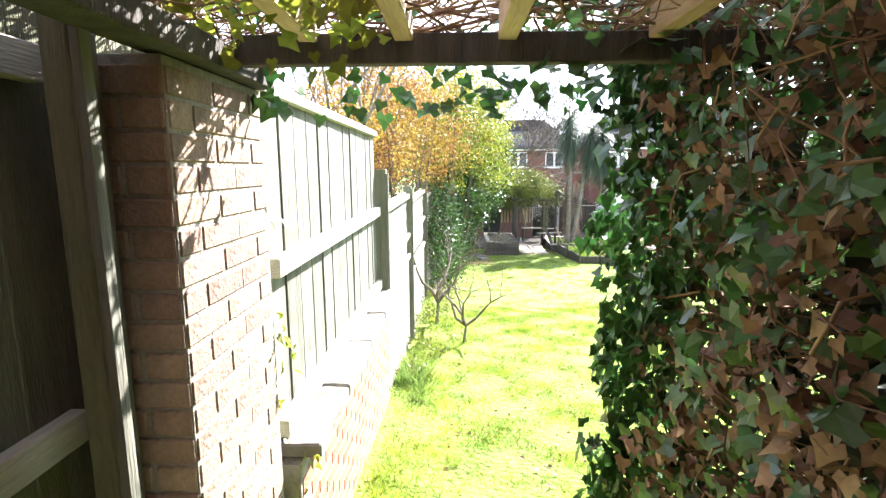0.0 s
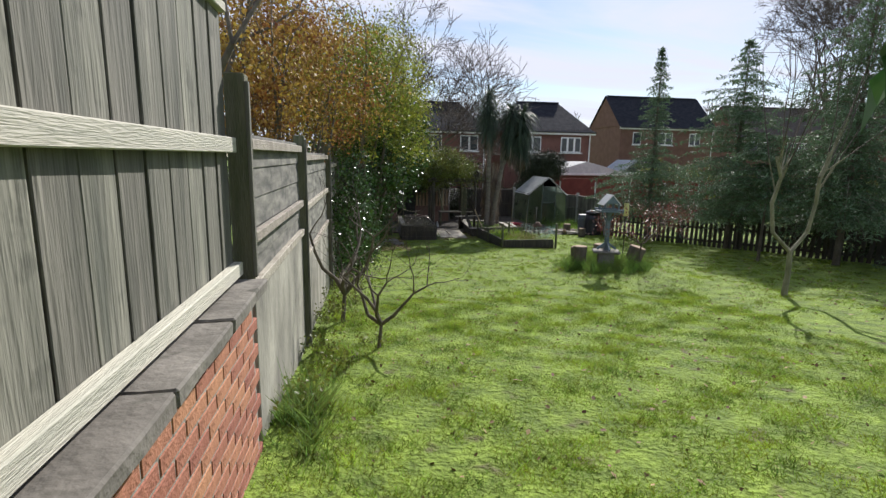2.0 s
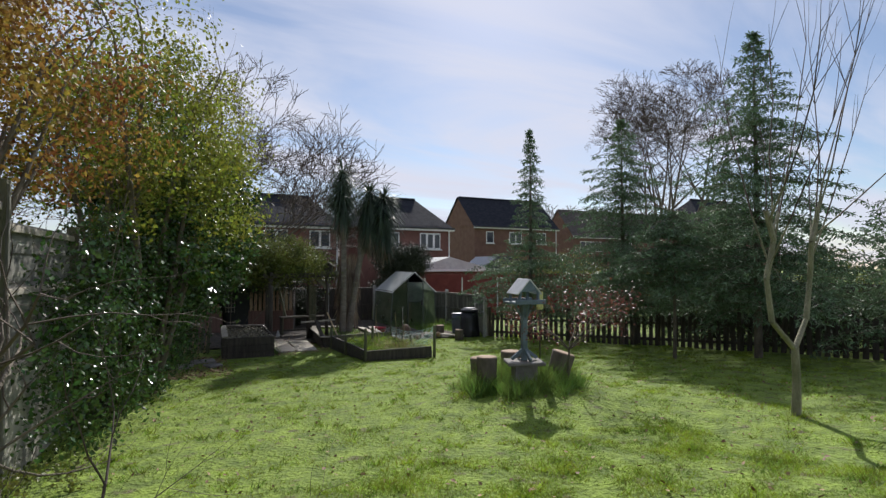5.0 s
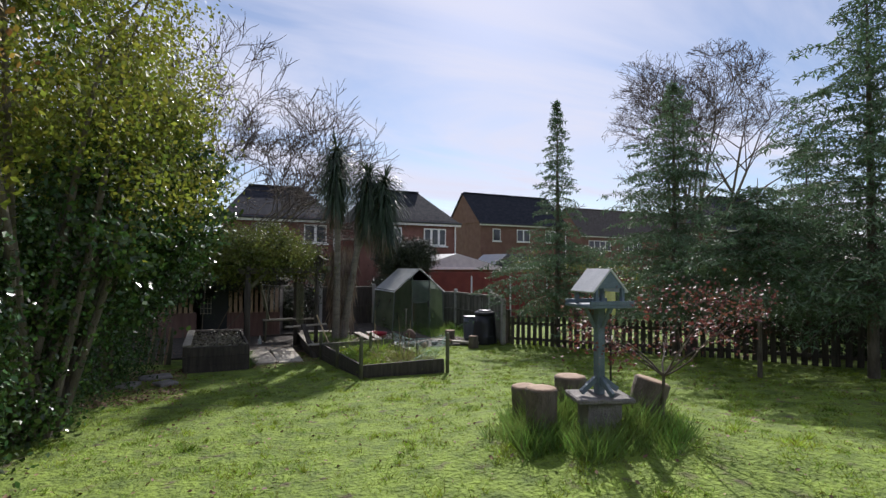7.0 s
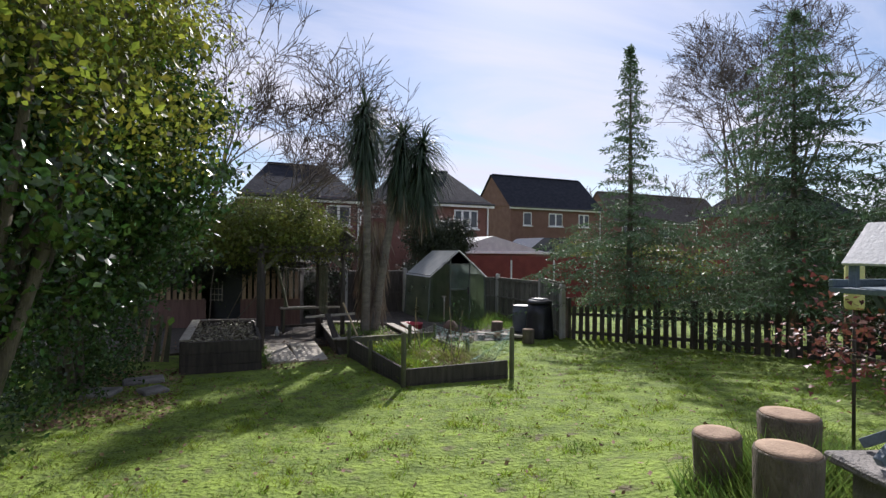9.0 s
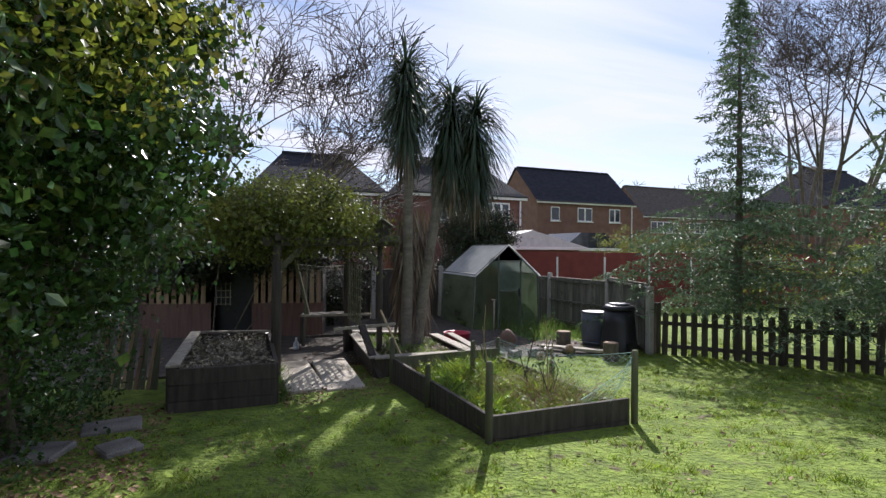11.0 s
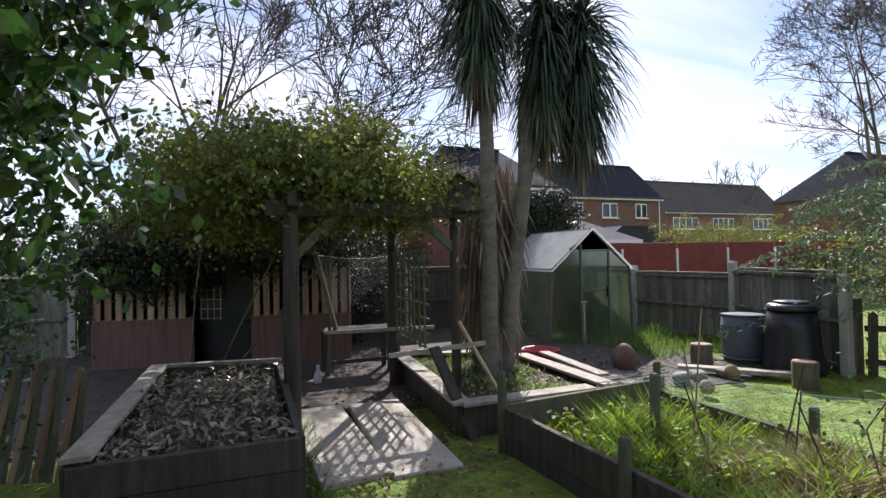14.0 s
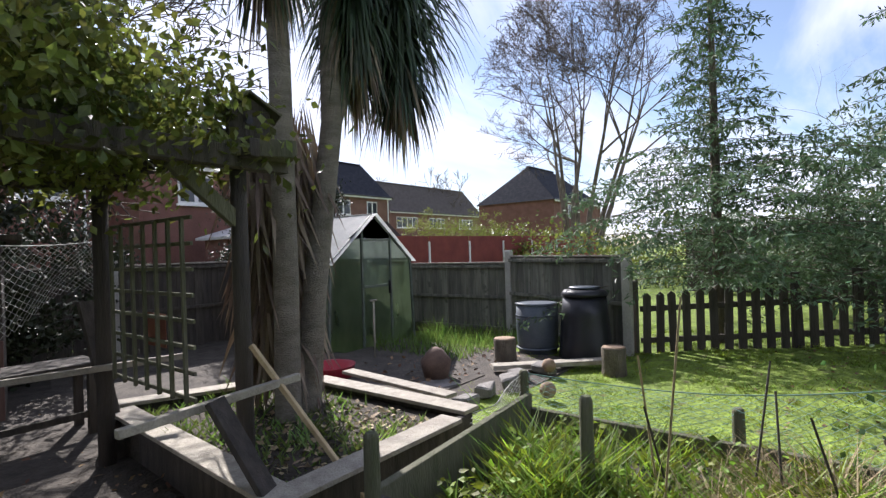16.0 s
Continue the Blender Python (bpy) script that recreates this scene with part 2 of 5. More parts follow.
WGLASS = mat("window_glass", (0.03, 0.035, 0.045), (0.05, 0.055, 0.065), 3, 0.08, 0)


# ---- mesh helpers ----
rnd = random.Random(7)
rs = np.random.RandomState(11)


def mesh_np(name, verts, faces, material):
    me = bpy.data.meshes.new(name)
    me.from_pydata(verts.tolist() if hasattr(verts, "tolist") else verts, [], faces.tolist() if hasattr(faces, "tolist") else faces)
    me.materials.append(material)
    me.update()
    return me


def thing(name, at=(0, 0, 0), label="", category="", group="", rz=0):
    ob = new(name)
    ob.location = at
    ob.rotation_euler = (0, 0, radians(rz))
    return tagged(ob, label, category, group)


def part(name, bm, material, parent=None, label="", kind=""):
    me = bpy.data.meshes.new(name)
    bm.to_mesh(me)
    bm.free()
    me.materials.append(material)
    ob = new(name, me)
    if parent:
        ob.parent = parent
    return tagged(ob, label, kind=kind)


def part_me(name, me, parent=None, label="", kind="", at=None):
    ob = new(name, me)
    if parent:
        ob.parent = parent
    if at is not None:
        ob.location = at
    return tagged(ob, label, kind=kind)


def box(bm, x0, x1, y0, y1, z0, z1, bevel=0.0, m=None):
    r = bmesh.ops.create_cube(bm, size=1.0)
    vs = r["verts"]
    for v in vs:
        v.co = Vector(((x0 + x1) / 2 + v.co.x * (x1 - x0), (y0 + y1) / 2 + v.co.y * (y1 - y0), (z0 + z1) / 2 + v.co.z * (z1 - z0)))
    if bevel:
        es = list({e for v in vs for e in v.link_edges})
        g = bmesh.ops.bevel(bm, geom=es, offset=bevel, segments=1, affect="EDGES")
        vs = list({v for f in g["faces"] for v in f.verts})
    if m is not None:
        bmesh.ops.transform(bm, matrix=m, verts=vs)
    return vs


def bx(x0, x1, y0, y1, z0, z1, bevel=0.004, m=None):
    bm = bmesh.new()
    box(bm, x0, x1, y0, y1, z0, z1, bevel, m)
    return bm


def beam(p, q, wd, ht, bevel=0.003):
    """A timber of width wd and height ht from p to q."""
    p, q = Vector(p), Vector(q)
    d = q - p
    m = Matrix.Translation((p + q) / 2) @ d.to_track_quat("X", "Z").to_matrix().to_4x4()
    bm = bmesh.new()
    L = d.length / 2
    box(bm, -L, L, -wd / 2, wd / 2, -ht / 2, ht / 2, bevel, m)
    return bm


def lathe(profile, sides=20, cap=True):
    """profile: list of (radius, z)."""
    bm = bmesh.new()
    rings = []
    for r, z in profile:
        rings.append([bm.verts.new((r * math.cos(2 * math.pi * i / sides), r * math.sin(2 * math.pi * i / sides), z)) for i in range(sides)])
    for A_, B_ in zip(rings, rings[1:]):
        for i in range(sides):
            bm.faces.new((A_[i], A_[(i + 1) % sides], B_[(i + 1) % sides], B_[i]))
    if cap:
        bm.faces.new(rings[0][::-1]); bm.faces.new(rings[-1])
    for f in bm.faces:
        f.smooth = len(f.verts) == 4
    return bm


def prism(pts, y0, y1):
    """An x-z outline drawn out along y."""
    bm = bmesh.new()
    a_ = [bm.verts.new((x, y0, z)) for x, z in pts]
    b_ = [bm.verts.new((x, y1, z)) for x, z in pts]
    bm.faces.new(a_); bm.faces.new(b_[::-1])
    for i in range(len(pts)):
        j = (i + 1) % len(pts)
        bm.faces.new((a_[j], a_[i], b_[i], b_[j]))
    bmesh.ops.recalc_face_normals(bm, faces=bm.faces)
    return bm


LOZ = np.array([(0, 0, 0), (0.32, 0.45, 0.05), (0, 1, 0), (-0.32, 0.45, 0.05)])
IVL = np.array([(0, 0.1, 0), (0.3, -0.08, 0.02), (0.52, 0.25, 0.06), (0.27, 0.5, 0.02), (0, 1, -0.08), (-0.27, 0.5, 0.02), (-0.52, 0.25, 0.06), (-0.3, -0.08, 0.02)])


def leaves(name, pts, normals, size, material, shape=LOZ, spread=0.6, droop=0.3):
    """Leaf blades at pts, facing about along normals. Returns mesh."""
    n = len(pts)
    nr = normals + rs.normal(0, spread, (n, 3))
    nr /= np.linalg.norm(nr, axis=1)[:, None] + 1e-9
    up = rs.normal(0, 1, (n, 3)); up[:, 2] -= droop * 3
    x = np.cross(up, nr); x /= np.linalg.norm(x, axis=1)[:, None] + 1e-9
    y = np.cross(nr, x)
    s = size * rs.uniform(0.6, 1.35, n)
    k = len(shape)
    v = pts[:, None, :] + s[:, None, None] * (shape[None, :, 0, None] * x[:, None, :] + shape[None, :, 1, None] * y[:, None, :] + shape[None, :, 2, None] * nr[:, None, :])
    f = (np.arange(n)[:, None] * k + np.arange(k)[None, :])
    return mesh_np(name, v.reshape(-1, 3), f, material)


def blob_points(blobs, n, rough=0.25, shell=0.35):
    """Points in the shell of ellipsoids (cx,cy,cz,rx,ry,rz), lumpy. Returns points and outward normals."""
    vol = np.array([b[3] * b[4] + b[4] * b[5] + b[3] * b[5] for b in blobs])
    pick = rs.choice(len(blobs), n, p=vol / vol.sum())
    B_ = np.array(blobs)[pick]
    d = rs.normal(0, 1, (n, 3)); d /= np.linalg.norm(d, axis=1)[:, None]
    ph = (np.sin(d[:, 0] * 7 + B_[:, 0] * 3) * np.cos(d[:, 1] * 8 + B_[:, 1]) + 0.6 * np.sin(d[:, 2] * 13 + d[:, 0] * 11 + B_[:, 2])) * rough
    rad = (1 + ph) * (1 - shell * rs.uniform(0, 1, n) ** 1.6)
    return B_[:, :3] + d * B_[:, 3:] * rad[:, None], d


def clump_points(blobs, n, per, sigma):
    """Leaves gathered in clumps on lumpy ellipsoids."""
    k = max(20, n // per)
    c, d = blob_points(blobs, k, 0.2, 0.4)
    i = rs.choice(k, n)
    s = sigma * rs.uniform(0.6, 1.5, k)[i]
    off = rs.normal(0, 1, (n, 3)) * s[:, None]
    off[:, 2] *= 0.7
    nn = d[i] + off / (s[:, None] * 2)
    return c[i] + off, nn / (np.linalg.norm(nn, axis=1)[:, None] + 1e-9)


def tubes(name, segs, material, sides=4):
    """segs: rows of p0, p1, r0, r1."""
    S_ = np.array([(*p0, *p1, r0, r1) for p0, p1, r0, r1 in segs])
    n = len(S_)
    p0, p1, r0, r1 = S_[:, :3], S_[:, 3:6], S_[:, 6], S_[:, 7]
    d = p1 - p0; d /= np.linalg.norm(d, axis=1)[:, None] + 1e-9
    ref = np.where(np.abs(d[:, 2:3]) > 0.9, np.array([[1.0, 0, 0]]), np.array([[0, 0, 1.0]]))
    u = np.cross(d, ref); u /= np.linalg.norm(u, axis=1)[:, None]
    v = np.cross(d, u)
    an = np.arange(sides) * 2 * math.pi / sides
    ring = np.cos(an)[None, :, None] * u[:, None, :] + np.sin(an)[None, :, None] * v[:, None, :]
    V_ = np.concatenate([p0[:, None, :] + ring * r0[:, None, None], p1[:, None, :] + ring * r1[:, None, None]], 1)
    i = np.arange(sides)
    f = np.stack([i, (i + 1) % sides, (i + 1) % sides + sides, i + sides], 1)
    F_ = (np.arange(n)[:, None, None] * 2 * sides + f[None]).reshape(-1, 4)
    me = mesh_np(name, V_.reshape(-1, 3), F_, material)
    me.polygons.foreach_set("use_smooth", [True] * len(me.polygons))
    return me


def grow(p, d, length, radius, depth, r_, bend=0.25, kids=3, spread=0.7, lift=0.15, shrink=0.68, out=None, steps=4):
    """A branch with its side branches, as tube segments."""
    out = [] if out is None else out
    p, d = Vector(p), Vector(d).normalized()
    nodes = []
    for k in range(steps):
        d = (d + Vector((r_.gauss(0, bend), r_.gauss(0, bend), r_.gauss(0, bend) + lift)) * 0.5).normalized()
        q = p + d * length / steps
        ra, rb = radius * (1 - 0.6 * k / steps), radius * (1 - 0.6 * (k + 1) / steps)
        out.append((tuple(p), tuple(q), ra, rb))
        nodes.append((q, d, rb))
        p = q
    if depth > 0:
        for j in range(kids):
            q, dd, rb = nodes[min(steps - 1, int(steps * (0.35 + 0.65 * (j + 1) / kids) - 0.01))]
            side = Vector((r_.gauss(0, 1), r_.gauss(0, 1), r_.gauss(0, 0.6))).normalized()
            grow(q, dd + side * spread, length * shrink * r_.uniform(0.75, 1.15), rb * 0.75, depth - 1, r_, bend, kids, spread, lift, shrink, out, steps)
    return out


GY = [-60, -20, 0, 6.7, 12, 16, 19, 23, 30, 80]
GZ = [0.4, 0.3, 0, -0.68, -1.10, -1.38, -1.5, -1.6, -1.8, -2]


def gz(x, y):
    """The ground's height, for single places or arrays."""
    mound = 0.26 * np.exp(-((x - 5.05) ** 2 + (y - 11.15) ** 2) / 1.4)
    return np.interp(y, GY, GZ) + 0.012 * np.sin(x * 2.1 + y * 0.7) + 0.01 * np.sin(y * 2.7 - x) + mound


def ground(x, y):
    return float(gz(x, y))

# ---- ground ----
def build_ground():
    xs = np.concatenate([np.linspace(-400, -12, 12), np.linspace(-10, 16, 105), np.linspace(18, 400, 14)])
    ys = np.concatenate([np.linspace(-300, -8, 8), np.linspace(-6, 26, 129), np.linspace(28, 600, 16)])
    V_ = [(x, y, ground(x, y)) for y in ys for x in xs]
    nx = len(xs)
    F_ = [(j * nx + i, j * nx + i + 1, (j + 1) * nx + i + 1, (j + 1) * nx + i) for j in range(len(ys) - 1) for i in range(nx - 1)]
    me = mesh_np("ground", V_, F_, LAWN)
    me.polygons.foreach_set("use_smooth", [True] * len(me.polygons))
    tagged(new("ground", me), "mown green lawn with moss and bare patches, sloping down", "lawn", kind="structure")


build_ground()


def blades(name, n, region, hmin, hmax, wd, material, zoff=0.0, clump=None, lean=0.5, label="", tuft=0):
    """Grass blades over a rectangle or in clumps, each a narrow triangle."""
    x0, x1, y0, y1 = region
    x, y = rs.uniform(x0, x1, n), rs.uniform(y0, y1, n)
    grow_ = np.ones(n)
    if tuft:
        k = n // tuft
        i = rs.choice(k, n)
        sg = rs.uniform(0.015, 0.06, k)[i]
        x, y = rs.uniform(x0, x1, k)[i] + rs.normal(0, 1, n) * sg, rs.uniform(y0, y1, k)[i] + rs.normal(0, 1, n) * sg
        grow_ = rs.uniform(0.5, 1.7, k)[i]
    if clump is not None:
        keep = clump(x, y)
        x, y, grow_ = x[keep], y[keep], grow_[keep]
    n = len(x)
    z = gz(x, y) if zoff == 0.0 else np.full(n, zoff)
    h = grow_ * rs.uniform(hmin, hmax, n) * (0.75 + 0.45 * np.sin(x * 5.3 + 2 * np.sin(y * 2.1)) * np.sin(y * 6.1 + x)); a_ = rs.uniform(0, 2 * np.pi, n); la = rs.uniform(0, 2 * np.pi, n)
    c, s = np.cos(a_) * wd, np.sin(a_) * wd
    b = np.stack([x, y, z - 0.01], 1)
    off = np.stack([c, s, 0 * s], 1)
    tip = b + np.stack([np.cos(la) * h * lean, np.sin(la) * h * lean, h], 1)
    V_ = np.stack([b - off, b + off, tip], 1).reshape(-1, 3)
    F_ = np.arange(n * 3).reshape(-1, 3)
    return tagged(new(name, mesh_np(name, V_, F_, material)), label or "short green lawn grass blades", "grass", kind="stuff")


def on_lawn(x, y):
    bed1 = (x > 4.15) & (x < 6.0) & (y > 15.8) & (y < 18.7)
    back = (y > 17.6) & (x < 6.2)
    return ~(bed1 | back) & (x > -0.25 + 0.5 * (y > 9)) & (x < 11.6) & (np.sin(x * 3.1 + y * 1.3) + np.sin(y * 4.3 - x * 2.2) + rs.uniform(-2.2, 2.2, len(x)) > -1.7)


blades("lawn_grass_near", 110000, (-0.3, 5.5, 1.5, 9), 0.02, 0.045, 0.0035, GRASS, clump=on_lawn, lean=0.9)
blades("lawn_tufts_near", 170000, (-0.3, 5.5, 1.5, 9), 0.025, 0.05, 0.0035, GRASS, clump=on_lawn, lean=0.9, tuft=16)
blades("lawn_grass_far", 110000, (0, 11.6, 7, 20), 0.02, 0.045, 0.005, GRASS, clump=on_lawn, lean=0.9)
blades("lawn_tufts_far", 130000, (0, 11.6, 7, 20), 0.025, 0.055, 0.005, GRASS, clump=on_lawn, lean=0.9, tuft=22)
blades("edge_grass", 5000, (-0.3, 0.35, 2.5, 12), 0.04, 0.13, 0.004, GRASS, clump=lambda x, y: rs.uniform(0, 1, len(x)) < 0.9 - (x + 0.3) * 1.3 + 0.3 * np.sin(y * 5),  label="longer grass along the foot of the fence")

# small clods and worm casts on the lawn
cp = np.stack([rs.uniform(0.2, 10, 2400), rs.uniform(2, 17.5, 2400), np.zeros(2400)], 1)
cp[:, 2] = gz(cp[:, 0], cp[:, 1]) + 0.02
tagged(new("lawn_litter", leaves("lawn_litter", cp, np.tile([0, 0, 1.0], (2400, 1)), 0.042, DEADLEAF)), "scattered small brown leaves and clods on the lawn", "leaf litter", kind="stuff")


# ---- left boundary: pier, low wall, fence ----
def brick_part(parent, me, x, y, z, rz=0):
    ob = new("brick", me)
    ob.parent = parent
    ob.location = (x, y, z)
    ob.rotation_euler = (0, 0, rz)
    return ob


def make_brick(L, material):
    bm = bx(-L / 2, L / 2, -0.051, 0.051, -0.0325, 0.0325, 0.004)
    me = bpy.data.meshes.new("brick")
    bm.to_mesh(me); bm.free(); me.materials.append(material)
    return me


def closeboard(name, x, y0, y1, z0, z1, rails, label, z_slope=0.0, boards_from=None):
    """A fence panel that faces +x, with its boards, rails and capping."""
    t_ = thing(name, (x, y0, z0), label, "fence panel", "garden fence panels")
    n = max(3, int((y1 - y0) / 0.185))
    wd = (y1 - y0) / n
    for k in range(n):
        bm = bmesh.new()
        hh = z1 - z0
        yy = k * wd
        vs = box(bm, -0.012, 0.004, yy, yy + wd * 0.978, 0.0, hh - 0.02, 0.003)
        for v in vs:
            v.co.x += 0.004 * (1 - (v.co.y - yy) / wd) + 0.003 * math.sin(k * 1.7)
        part("board", bm, FENCE, t_)
    # Added dark sheet makes the shade between the boards.
    part("backing", bx(-0.03, -0.0145, 0.0, y1 - y0, 0.0, z1 - z0 - 0.03, 0.0), DARKW, t_, "dark sheet added for the shade in the board gaps")
    for z, hgt in rails:
        bm = bx(0.008, 0.055, 0, y1 - y0, z - z0 - hgt / 2, z - z0 + hgt / 2, 0.004)
        part("rail", bm, RAILW, t_, "pale weathered horizontal rail")
    part("capping", bx(-0.03, 0.04, -0.01, y1 - y0, z1 - z0 - 0.02, z1 - z0 + 0.025, 0.004), RAILW, t_, "pale capping strip")
    return t_


def timber_post(x, y, z0, z1, wd=0.1, material=MOSSW, label="weathered mossy timber fence post", name="fence_post"):
    t_ = thing(name, (x, y, z0), label, "post", "fence posts")
    part("post_shaft", bx(-wd / 2, wd / 2, -wd / 2, wd / 2, 0, z1 - z0, 0.006), material, t_)
    part("post_strip", bx(wd / 2, wd / 2 + 0.02, -wd / 2, -wd / 2 + 0.035, 0.02, z1 - z0 - 0.04, 0.003), FENCE, t_)
    return t_


FX = -0.42
closeboard("tall_fence_panel", FX, 1.92, 4.44, 0.60, 1.93, [(1.28, 0.075), (0.64, 0.07)], "tall grey-green closeboard fence panel above the brick wall")
timber_post(-0.37, 4.52, 0.56, 1.64, 0.10, label="dark weathered timber post at the wall's end")


def side_panel(y0, y1, zt, drop):
    zb = ground(0, (y0 + y1) / 2)
    t_ = thing("boundary_fence", (-0.37, y0, zb), "grey weathered overlap fence panel with pale rails above a gravel board", "fence panel", "garden fence panels")
    part("gravel_board", bx(-0.03, 0.03, 0.0, y1 - y0, -0.1, 1.05 - drop * 0.2, 0.006), RENDER, t_, "pale stained gravel board")
    n = 5
    for k in range(n):
        z0 = 1.05 - drop * 0.2 + k * (zt - zb - 1.05 + drop * 0.2) / n
        z1 = z0 + (zt - zb - 1.05 + drop * 0.2) / n + 0.015
        bm = bx(-0.012, 0.006, 0, y1 - y0, z0, z1, 0.002)
        for v in bm.verts:
            v.co.x += (z1 - v.co.z) * 0.05
        part("board", bm, SIDEF, t_)
    for z in (zt - zb - 0.04, zt - zb - 0.55, 1.08 - drop * 0.2):
        part("rail", bx(0.012, 0.055, 0, y1 - y0, z - 0.03, z + 0.03, 0.004), PLANK, t_, "pale stained rail")


side_panel(4.58, 6.7, 1.33, 0)
timber_post(-0.35, 6.77, ground(0, 6.77), 1.42, 0.1)
side_panel(6.84, 9.95, 1.25, 0.3)
timber_post(-0.35, 10.02, ground(0, 10), 1.42, 0.1)
side_panel(10.09, 12.2, 1.1, 0.6)
timber_post(-0.35, 12.27, ground(0, 12.3), 1.2, 0.1)
side_panel(12.34, 14.4, 0.9, 0.6)

wall = thing("low_brick_wall", (0, 0, 0), "low orange-red brick wall with worn stone coping beside the lawn", "garden wall")
wall["kind"] = "structure"
part("wall_core", bx(-0.50, -0.325, 1.9, 4.42, -0.75, 0.5, 0.002), MORTAR, wall, "mortar")
for k, (y0, y1) in enumerate([(1.92, 2.46), (2.475, 3.11), (3.125, 3.74), (3.755, 4.45)]):
    bm = bx(-0.53, -0.245, y0, y1, 0.515, 0.575 + 0.004 * (k % 2), 0.008)
    bmesh.ops.subdivide_edges(bm, edges=bm.edges[:], cuts=2, use_grid_fill=True)
    for v in bm.verts:
        v.co += Vector([noise.noise(v.co * 9 + Vector((i * 7, 0, 0))) * 0.008 for i in range(3)])
    part("coping_stone", bm, COPING, wall, "worn lichen-spotted coping stone")

pier = thing("brick_pier", (0, 0, 0), "tall weathered brick pier beside the covered archway", "brick pier")
pier["kind"] = "structure"
part("pier_core", bx(-0.60, -0.368, 1.263, 1.832, -0.3, 1.90, 0.002), MORTAR, pier, "mortar")


# ---- covered archway ----
arch = thing("arbour_roof", (0, 0, 0), "timber arbour roof with pale beams under dead ivy twigs", "arbour")
part("front_beam", bx(-0.32, 1.35, 1.55, 1.60, 1.93, 2.01, 0.004), DARKW, arch)
part("front_fillet", bx(-0.1, 1.2, 1.60, 1.63, 1.94, 1.97, 0.003), NEWW, arch, "pale sawn timber strip")
for x in (-0.14, 0.12, 0.40, 0.80, 1.12):
    part("joist", bx(x, x + 0.05, -1.0, 1.54, 1.985, 2.075, 0.003), NEWW, arch, "pale sawn joist")
part("wall_plate", bx(-0.42, -0.32, -0.8, 1.84, 1.905, 1.975, 0.004), DARKW, arch)
# Added dark post gives the shaded end of the pier as a strip.
timber_post(-0.53, 1.215, -0.3, 1.97, 0.06, DARKW, "dark post standing in for the brick pier's shaded end")
timber_post(-0.46, 1.10, -0.3, 2.0, 0.06, MOSSW, "green-stained timber post inside the archway")
gate = thing("archway_boarding", (-0.66, -1.2, -0.1), "brown boarded side panel with pale cross rails in the archway", "fence panel")
for k in range(19):
    part("board", bx(0, 0.018, k * 0.165, k * 0.165 + 0.16, 0, 2.35, 0.003), MOSSW if k % 3 else DARKW, gate)
part("rail", bx(0.02, 0.06, 0, 2.42, 1.93, 2.01, 0.004), RAILW, gate, "pale cross rail")
part("rail", bx(0.02, 0.06, 0, 2.42, 1.1, 1.18, 0.004), RAILW, gate, "pale cross rail")
# Added wall behind the path's start, never in view; closes off the sky.
tagged(part("unseen_back_wall", bx(-3, 4, -1.65, -1.45, -0.6, 2.9, 0.0), HBRICK), "unseen brick wall added behind the archway to block light", "wall", kind="structure")
# Added dark sheet, hidden by the ivy; keeps light out from that side.
tagged(part("side_boarding", bx(1.75, 1.85, -1.45, 2.0, -0.6, 2.3, 0.0), DARKW), "hidden dark sheet added behind the ivy to block light", "wall", kind="structure")


def twig_mat(name, n, region, length, rad, material, label, cat="dead ivy stems"):
    x0, x1, y0, y1, z0, z1 = region
    segs = []
    for k in range(n):
        p = Vector((rnd.uniform(x0, x1), rnd.uniform(y0, y1), rnd.uniform(z0, z1)))
        d = Vector((rnd.gauss(0, 1), rnd.gauss(0, 1), rnd.gauss(0, 0.45))).normalized()
        r = rad * rnd.uniform(0.5, 1.6)
        L = length * rnd.uniform(0.4, 1.3)
        for s in range(3):
            d = (d + Vector((rnd.gauss(0, 0.3), rnd.gauss(0, 0.3), rnd.gauss(0, 0.2)))).normalized()
            q = p + d * L / 3
            q.x, q.y, q.z = min(max(q.x, x0 - .05), x1 + .05), min(max(q.y, y0 - .05), y1 + .05), min(max(q.z, z0 - .03), z1 + .1)
            segs.append((tuple(p), tuple(q), r, r * 0.8))
            p = q
    return tagged(new(name, tubes(name, segs, material, 3)), label, cat, kind="stuff")


STEM = mat("brown_stem", (0.16, 0.085, 0.045), (0.27, 0.16, 0.09), 3, 0.85, 0.2, vary=0.35, island=True)
twig_mat("roof_twigs", 3200, (-0.75, 1.6, -1.1, 1.95, 2.04, 2.26), 0.45, 0.004, STEM, "tangled dead ivy stems over the arbour roof")
twig_mat("ivy_stems", 2600, (0.98, 1.35, -1.0, 1.9, -0.2, 2.2), 0.3, 0.0035, STEM, "brown ivy stems inside the ivy wall")


def ivy_sheet(name, n, x0, x1, y0, y1, z0, z1, nor, size, material, shape=IVL, spread=0.5, label=""):
    p = np.stack([rs.uniform(x0, x1, n), rs.uniform(y0, y1, n), rs.uniform(z0, z1, n)], 1)
    lump = 0.10 * np.sin(p[:, 1] * 6 + 1) * np.cos(p[:, 2] * 5) + 0.05 * np.sin(p[:, 1] * 15 + p[:, 2] * 11)
    nrm = np.tile(np.array(nor, float), (n, 1))
    p += nrm * lump[:, None]
    return tagged(new(name, leaves(name, p, nrm, size, material, shape, spread, 0.5)), label, "ivy", kind="stuff")


